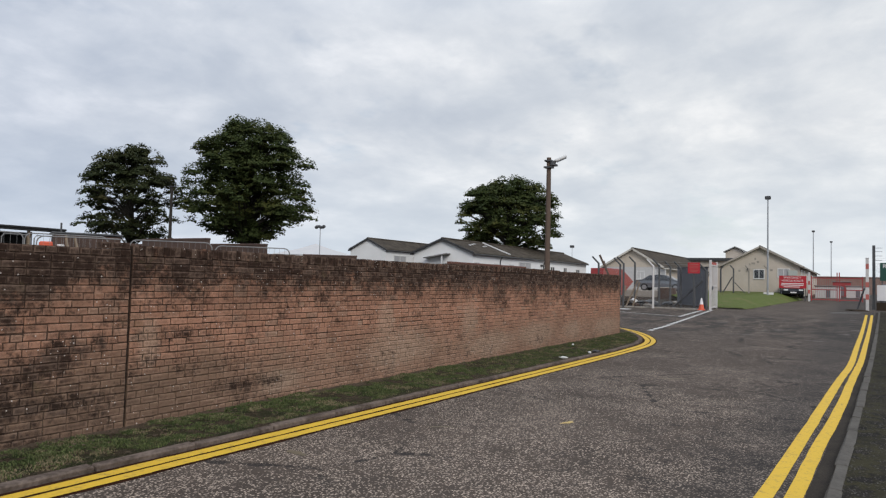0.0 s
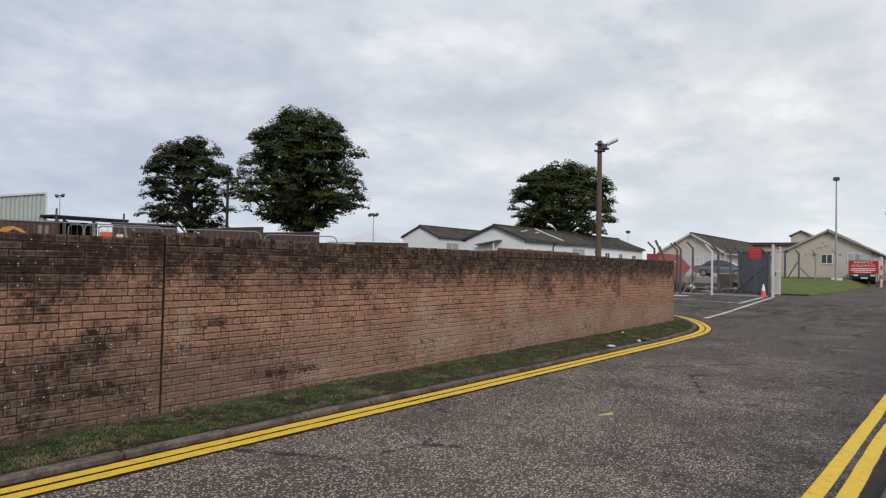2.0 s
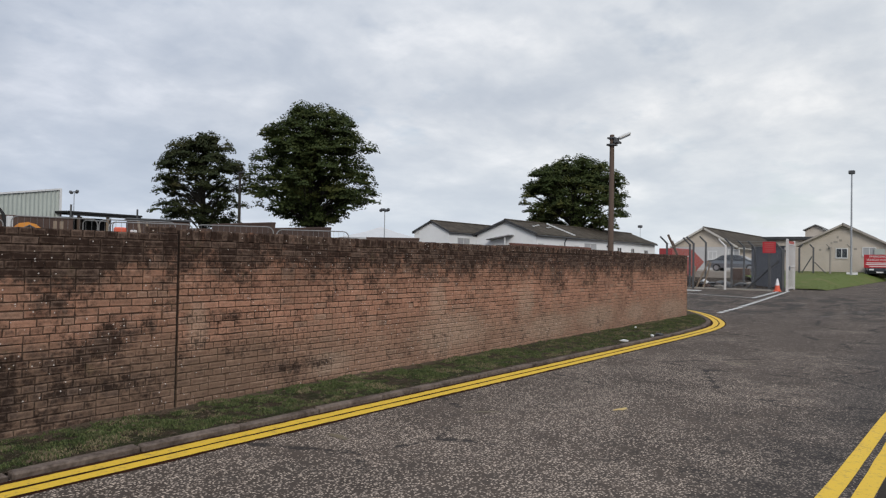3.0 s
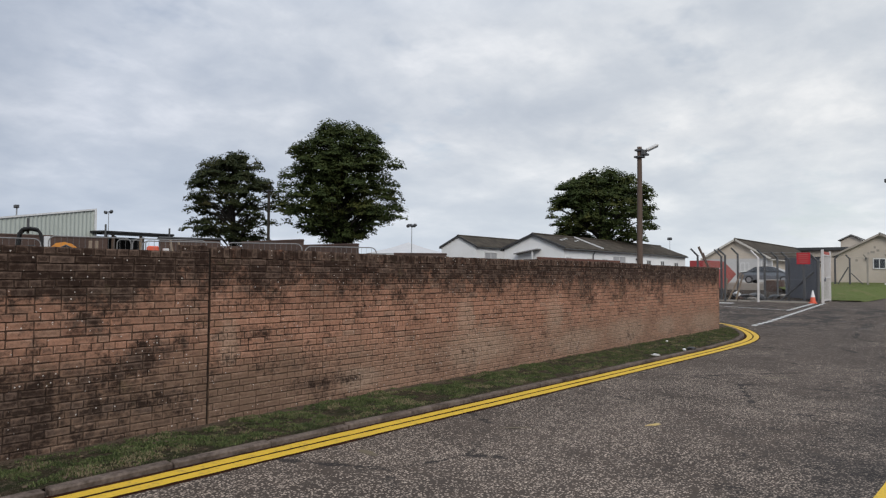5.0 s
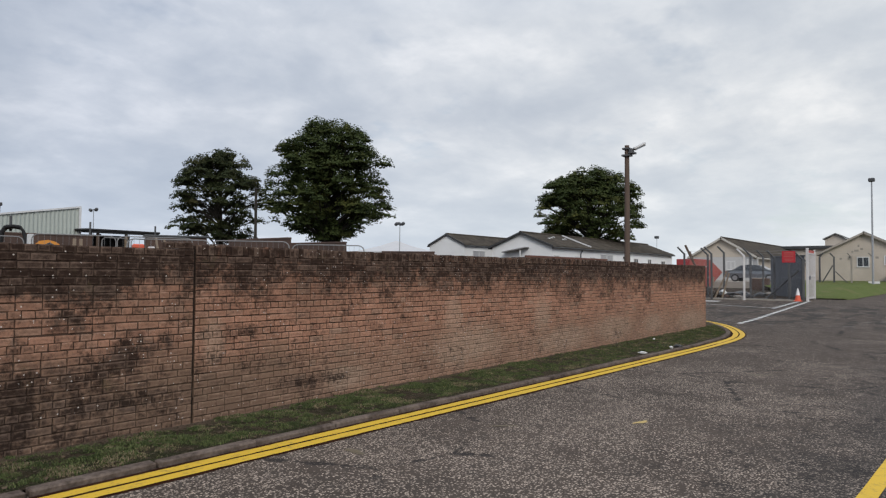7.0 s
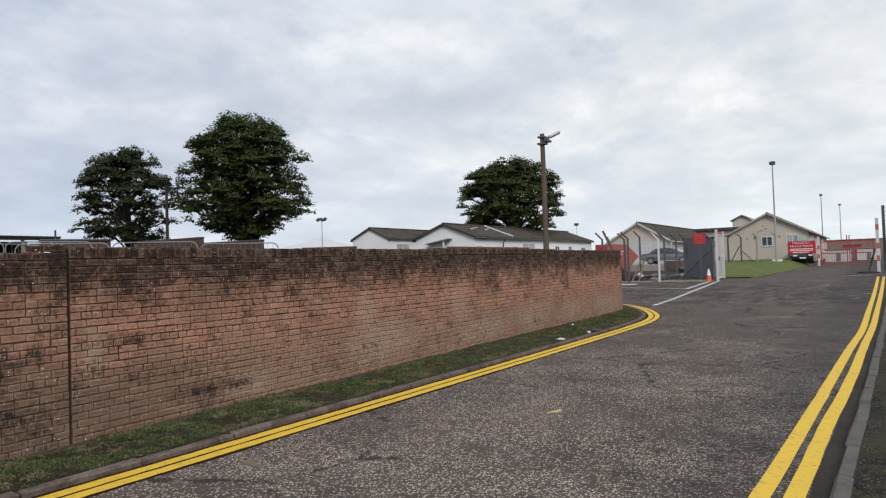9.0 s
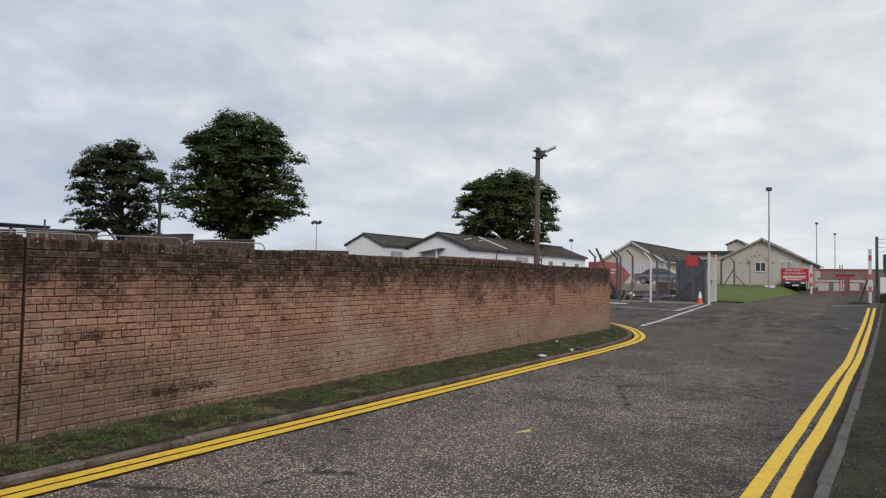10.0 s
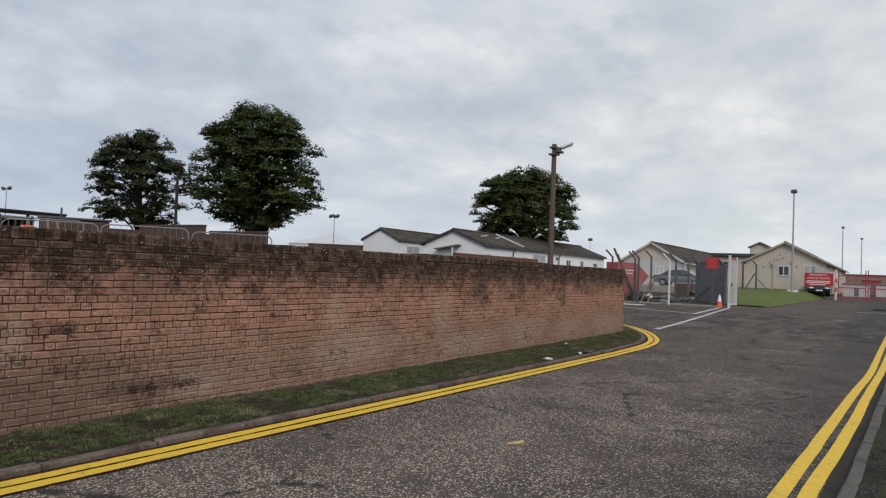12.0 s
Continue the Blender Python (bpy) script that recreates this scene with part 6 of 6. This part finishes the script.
for x, y, h, lab in ((69.85, -3.3, 2.6, "white gate post with red bands at the far gate"), (51.9, -7.5, 3.6, "tall white gate post with faded red bands")):
    p = thing("gate_post", lab, "gate post", (x, y, gz(x) - (0.15 if x < 60 else 0)))
    part("shaft", bx(-0.09, 0.09, -0.09, 0.09, -0.2, h, bevel=0.012), M_PALEPOST, p)
    for z in ((0.7, 1.5) if h < 3 else (0.9, 1.7, 2.9)):
        part("red_band", bx(-0.094, 0.094, -0.094, 0.094, z, z + 0.35), M_REDFADE, p)
    part("cap", bx(-0.105, 0.105, -0.105, 0.105, h, h + 0.04), M_PALEPOST, p)
for a, b in ((-3.45, -5.55), (-5.65, -7.5)):
    g = thing("red_gate", "red tubular steel gate leaf across the road", "gate", (69.9, a, gz(69.9)), -90, group="leaves of the red gate")
    L = abs(b - a)
    for z in (0.15, 1.05, 2.1):
        part("rail", bx(0, L, -0.04, 0.04, z, z + 0.08), M_REDGATE, g)
    for i in range(2):
        part("stile", bx(i * (L - 0.08), i * (L - 0.08) + 0.08, -0.045, 0.045, 0.05, 2.3 + 0.35 * (i if a > -5 else 1 - i)), M_REDGATE, g)
    for i in range(1, 12):
        part("bar", tb([(L * i / 12, 0, 0.2), (L * i / 12, 0, 2.1)], 0.012, 4), M_REDGATE, g)
# more fencing, blocks and stores beyond the gate
for k, (x, y, w, d, h, mt, lab, nm) in enumerate(((84, -4.4, 3, 2.4, 1.25, M_TENT, "white site cabin beyond the red gate", "site_cabin"), (88, -7.2, 2.6, 2.2, 1.25, M_PALEPOST, "white site cabin with a red door", "site_cabin"),
                                                   (95, -5.6, 4, 1.9, 1.7, M_REDGATE, "red storage box beyond the gate", "storage_box"), (118, -5, 14, 14, 2.45, M_BELT, "long low grey-brown building in the distance", "far_building"))):
    o = thing(nm, lab, "building" if k == 3 else "cabin", (x, y, gz(x)))
    part("body", bx(0, w, -d / 2, d / 2, -0.1, h, bevel=0.03), mt, o)
    part("roof", bx(-0.1, w + 0.1, -d / 2 - 0.1, d / 2 + 0.1, h + 0.002, h + 0.12, bevel=0.02), M_ROOFL if k != 3 else M_BELT, o)
    if k < 3:
        part("door", bx(-0.03, -0.002, -0.25, 0.15, 0.05, h * 0.7), M_GREY, o)
wood = []
for i in range(60):
    x, y = 230 + 6 * math.sin(i * 1.3), -60 + i * 5.2
    for j in range(3):
        wood.append((x, y, gz(230) + (0 if j == 0 else (1.8 + 1.6 * abs(noise.noise((i * 0.7, 3.0, 0)))) * (0.7 if j == 1 else 1.0)) * (1 if y < 20 else 0.55)))
tagged(mesh_ob("far_woodland", [(a + (k % 3) * 3, b, c) for k, (a, b, c) in enumerate(wood)], [(i * 3 + j, (i + 1) * 3 + j, (i + 1) * 3 + j + 1, i * 3 + j + 1) for i in range(59) for j in range(2)], M_LEAF), "distant low belt of trees on the skyline", "trees", kind="stuff")

dp = thing("fence_end_post", "tall dark green steel fence post with wire brackets", "fence post", (55.4, -7.95, gz(55.4) - 0.2))
part("shaft", bx(-0.09, 0.09, -0.09, 0.09, -0.2, 4.65, bevel=0.015), M_STEEL, dp)
for z in (3.6, 3.9, 4.2, 4.45):
    part("bracket", bx(-0.02, 0.02, -0.5, -0.09, z, z + 0.03), M_GALV, dp)
gs = thing("rvp_sign", "dark green sign with white letters and an up arrow", "sign", (54.3, -8.85, gz(54)))
part("board", bx(-0.015, 0.015, -0.58, 0.58, 2.0, 3.22, bevel=0.006), M_GSIGN, gs)
for y in (-0.45, 0.45):
    part("leg", tb([(0.05, y, -0.2), (0.05, y, 3.1)], 0.035, 6), M_STEEL, gs)
lettering("RVPS", (-0.02, 0, 2.98), 0.40, gs, M_WSIGN)
bm = bmesh.new()
q = [(-0.05, 2.12), (0.05, 2.12), (0.05, 2.48), (0.2, 2.48), (0.0, 2.74), (-0.2, 2.48), (-0.05, 2.48)]
bm.faces.new([bm.verts.new((-0.019, y, z)) for y, z in q])
part("arrow", bm, M_WSIGN, gs)
nb = thing("white_notice_board", "white notice board on the fence below the sign", "sign", (53.9, -8.45, gz(54)))
part("board", bx(-0.02, 0.02, -0.36, 0.36, 0.65, 1.7, bevel=0.006), M_WSIGN, nb)
part("small_notice", bx(-0.02, 0.02, -0.78, -0.44, 1.15, 1.65), M_WSIGN, nb)
part("post", bx(0.021, 0.08, -0.05, 0.05, -0.2, 1.6), M_STEEL, nb)
lw = thing("low_dark_wall", "low dark sooty wall closing the pavement end", "wall", (53.6, -9.6, gz(53)))
part("wall", bx(0, 0.3, -1.8, 1.55, -0.2, 0.55, bevel=0.02), M_EARTH, lw)
pw = thing("pavement_brick_wall", "low red-brown brick wall beside the pavement", "wall", (13.5, -8.15, 0.05), -2.6)
part("wall", bx(0, 40, -0.22, 0, -0.15, 0.66, bevel=0.01), M_DARKBRICK, pw)
part("coping", bx(-0.03, 40.03, -0.27, 0.05, 0.662, 0.76, bevel=0.015), M_DARKBRICK, pw)
for k, (x, y) in enumerate(((36.8, -9.5), (45.0, -9.9))):
    cranked_post((x, y, gz(x)), 3.1, 15, M_STEEL, "dark cranked steel fence post behind the brick wall")
chainlink("chainlink_fence", [(36.8, -9.5), (45, -9.9), (54, -10.2)], 0.8, 2.9, "grey chain-link fence behind the low brick wall", 0.22, 0.0012, M_STEEL)
chainlink("chainlink_fence", [(55.4, -8.0), (55.5, -10.0)], 0.1, 3.2, "grey chain-link fence at the pavement end", 0.12)
bl = thing("blue_machine", "blue site machine standing behind the fence", "machine", (62, -9.3, gz(62)))
part("body", bx(0, 2.2, -0.9, 0.7, 0.7, 1.7, bevel=0.12), M_BLUE, bl)
part("arm", tb([(0.3, 0.1, 1.6), (0.1, 0.4, 2.4), (0.0, -0.3, 2.2)], 0.1, 6), M_BLUE, bl)
part("chassis", bx(-0.2, 2.4, -0.8, 0.6, 0.3, 0.7, bevel=0.05), M_STEEL, bl)
for x in (0.2, 1.9):
    for s in (-0.85, 0.6):
        bm = bmesh.new()
        bmesh.ops.create_cone(bm, cap_ends=True, segments=16, radius1=0.4, radius2=0.4, depth=0.25, matrix=Matrix.Translation((x, s, 0.4)) @ Matrix.Rotation(radians(90), 4, "X"))
        part("wheel", bm, M_TYRE, bl)
gc = thing("site_container", "dull grey-blue steel container behind the pavement fence", "container", (67, -11.2, gz(67)))
part("body", bx(0, 5.5, -2.6, 0.2, 0.12, 2.25, bevel=0.03), M_GREY, gc)
part("skid", bx(0.1, 5.4, -2.5, 0.1, -0.05, 0.12), M_STEEL, gc)
for i in range(9):
    part("rib", bx(-0.04, -0.001, -2.45 + i * 0.3, -2.33 + i * 0.3, 0.2, 2.15), M_GREY, gc)
wb = thing("barrier_arm", "dark hinged steel barrier arm lying by the gate post", "barrier", (52.2, -6.9, gz(52) - 0.1))
part("arm", tb([(0, 0, 0.05), (0.1, -0.45, 1.6)], 0.06, 6), M_STEEL, wb)
part("foot", bx(-0.2, 0.2, -0.2, 0.2, 0, 0.08), M_STEEL, wb)

# ---- the brick wall ----
WX0, WX1, JOINT = -7.0, 22.0, 4.0
COURSE = 0.0762
wall = thing("brick_wall", "long weathered red-brown brick wall stained black under its coping", "wall", kind="structure")


def section_top(x):
    return 1.862 + (0.026 if 10.95 < x < 16.4 else 0.0)


for a, b in ((WX0, JOINT - 0.010), (JOINT + 0.010, 10.95), (10.95, 16.4), (16.4, WX1)):
    part("mortar_core", bx(a, b - 0.001, 0.009, 0.325, -0.15, section_top((a + b) / 2) + (0.056 if b < 4.1 else 0.098)), M_MORTAR, wall)
part("movement_joint", bx(JOINT - 0.010, JOINT + 0.010, 0.03, 0.30, -0.1, 1.90), M_SEAL, wall, "open black vertical movement joint")


def face_uv(me):
    """Unit square on each outer brick face; arrises and sides lie at its corner."""
    uv = me.uv_layers.new(name="UVMap")
    n = len(me.polygons)
    co = np.zeros((n * 4, 2), dtype=np.float32)
    sq = np.array([(0, 0), (1, 0), (1, 1), (0, 1)], dtype=np.float32)
    for f in range(0, n, 9):
        co[f * 4:f * 4 + 4] = sq
    uv.data.foreach_set("uv", co.ravel())


def brick_mesh(name, length, height, depth=0.09):
    """Front face at y = 0, chamfered arrises, no back."""
    c = 0.005
    h, l = height / 2, length / 2
    vs = [(-l + c, 0, -h + c), (l - c, 0, -h + c), (l - c, 0, h - c), (-l + c, 0, h - c),
          (-l, c, -h), (l, c, -h), (l, c, h), (-l, c, h), (-l, depth, -h), (l, depth, -h), (l, depth, h), (-l, depth, h)]
    fs = [(0, 1, 2, 3)]
    for i in range(4):
        j = (i + 1) % 4
        fs += [(i, 4 + i, 4 + j, j), (4 + i, 8 + i, 8 + j, 4 + j)]
    me = bpy.data.meshes.new(name)
    vs = [(u + wr.uniform(-0.0046, 0.0046), y, v + wr.uniform(-0.0036, 0.0036)) if y < 0.05 else (u, y, v) for u, y, v in vs]
    me.from_pydata(vs, [], fs)
    me.materials.append(M_BRICK)
    face_uv(me)
    me.update()
    return me


wr = random.Random(21)
shapes = {"s": (0.2155, 0.0648), "h": (0.103, 0.0648), "r": (0.066, 0.112)}
meshes = {k: [brick_mesh("brick_" + n, *shapes[k]) for _ in range(7)] for k, n in (("s", "stretcher"), ("h", "header"))}
wall_bricks = []
for lo, hi in ((WX0, JOINT - 0.011), (JOINT + 0.011, WX1)):
    n_course = 25 if lo < 0 else 24
    for row in range(n_course):
        z = 0.065 + (COURSE - (0.0005 if lo < 0 else 0.0)) * row
        header = row % 4 == 0
        step = 0.1125 if header else 0.225
        x = hi if lo < 0 else lo
        sgn = -1 if lo < 0 else 1
        first = step if header else (0.056 if row % 4 == 2 else 0.169)
        length = first
        while (x > lo + 0.03) if sgn < 0 else (x < hi - 0.03):
            room = (x - lo) if sgn < 0 else (hi - x)
            L = min(length, room)
            if not header and wr.random() < 0.24 and L > 0.2:
                L = 0.1125
            if L > 0.04:
                kind = "s" if L > 0.16 else "h"
                wall_bricks.append((kind, x + sgn * L / 2, z + 0.006 * noise.noise((x * 0.9, row * 0.35, 2.0)), (L - 0.0118) / shapes[kind][0]))
            x += sgn * L
            length = step
# odd bricks bedded on top beside the joint
for xx, kk in ((3.87, "s"), (3.70, "h")):
    wall_bricks.append((kk, xx, 1.958, 0.98))
# brick-on-edge coping
x = JOINT + 0.011
while x < WX1 - 0.04:
    wall_bricks.append(("r", x + 0.0375, section_top(x) + 0.052, 1.0))
    x += 0.0755
near = [b for b in wall_bricks if 4.02 < b[1] < 6.55 and b[0] != "r"][:300]
nearset = set(map(id, near))
for b in near:
    o = new("brick", wr.choice(meshes[b[0]]))
    o.parent = wall
    o.location = (b[1], wr.uniform(-0.003, 0.003), b[2] + wr.uniform(-0.0015, 0.0015))
    o.rotation_euler = (wr.uniform(-0.012, 0.012), wr.uniform(-0.006, 0.006), wr.uniform(-0.012, 0.012))
    o.scale = (b[3], 1, 1)
vs, fs = [], []
for b in wall_bricks:
    if id(b) in nearset:
        continue
    l, h = shapes[b[0]][0] * b[3] / 2, shapes[b[0]][1] / 2
    d = 0.33 if b[0] == "r" else 0.09
    c = 0.005
    dy = wr.uniform(-0.003, 0.003) - (0.006 if b[0] == "r" else 0)
    tx, tz = wr.uniform(-0.007, 0.007), wr.uniform(-0.003, 0.003) + (wr.uniform(-0.006, 0.006) if b[0] == "r" else 0)
    i0 = len(vs)
    for (u, y, v) in ((-l + c, 0, -h + c), (l - c, 0, -h + c), (l - c, 0, h - c), (-l + c, 0, h - c), (-l, c, -h), (l, c, -h), (l, c, h), (-l, c, h), (-l, d, -h), (l, d, -h), (l, d, h), (-l, d, h)):
        worn = 0.0046 if y < 0.05 else 0.0
        vs.append((b[1] + u + wr.uniform(-worn, worn), y + dy + u * tx * 4, b[2] + v + tz + wr.uniform(-worn, worn) * 0.8))
    fs.append((i0, i0 + 1, i0 + 2, i0 + 3))
    for i in range(4):
        j = (i + 1) % 4
        fs += [(i0 + i, i0 + 4 + i, i0 + 4 + j, i0 + j), (i0 + 4 + i, i0 + 8 + i, i0 + 8 + j, i0 + 4 + j)]
rest = mesh_ob("brickwork", vs, fs, M_BRICK, wall)
rest["kind"] = "stuff"
face_uv(rest.data)
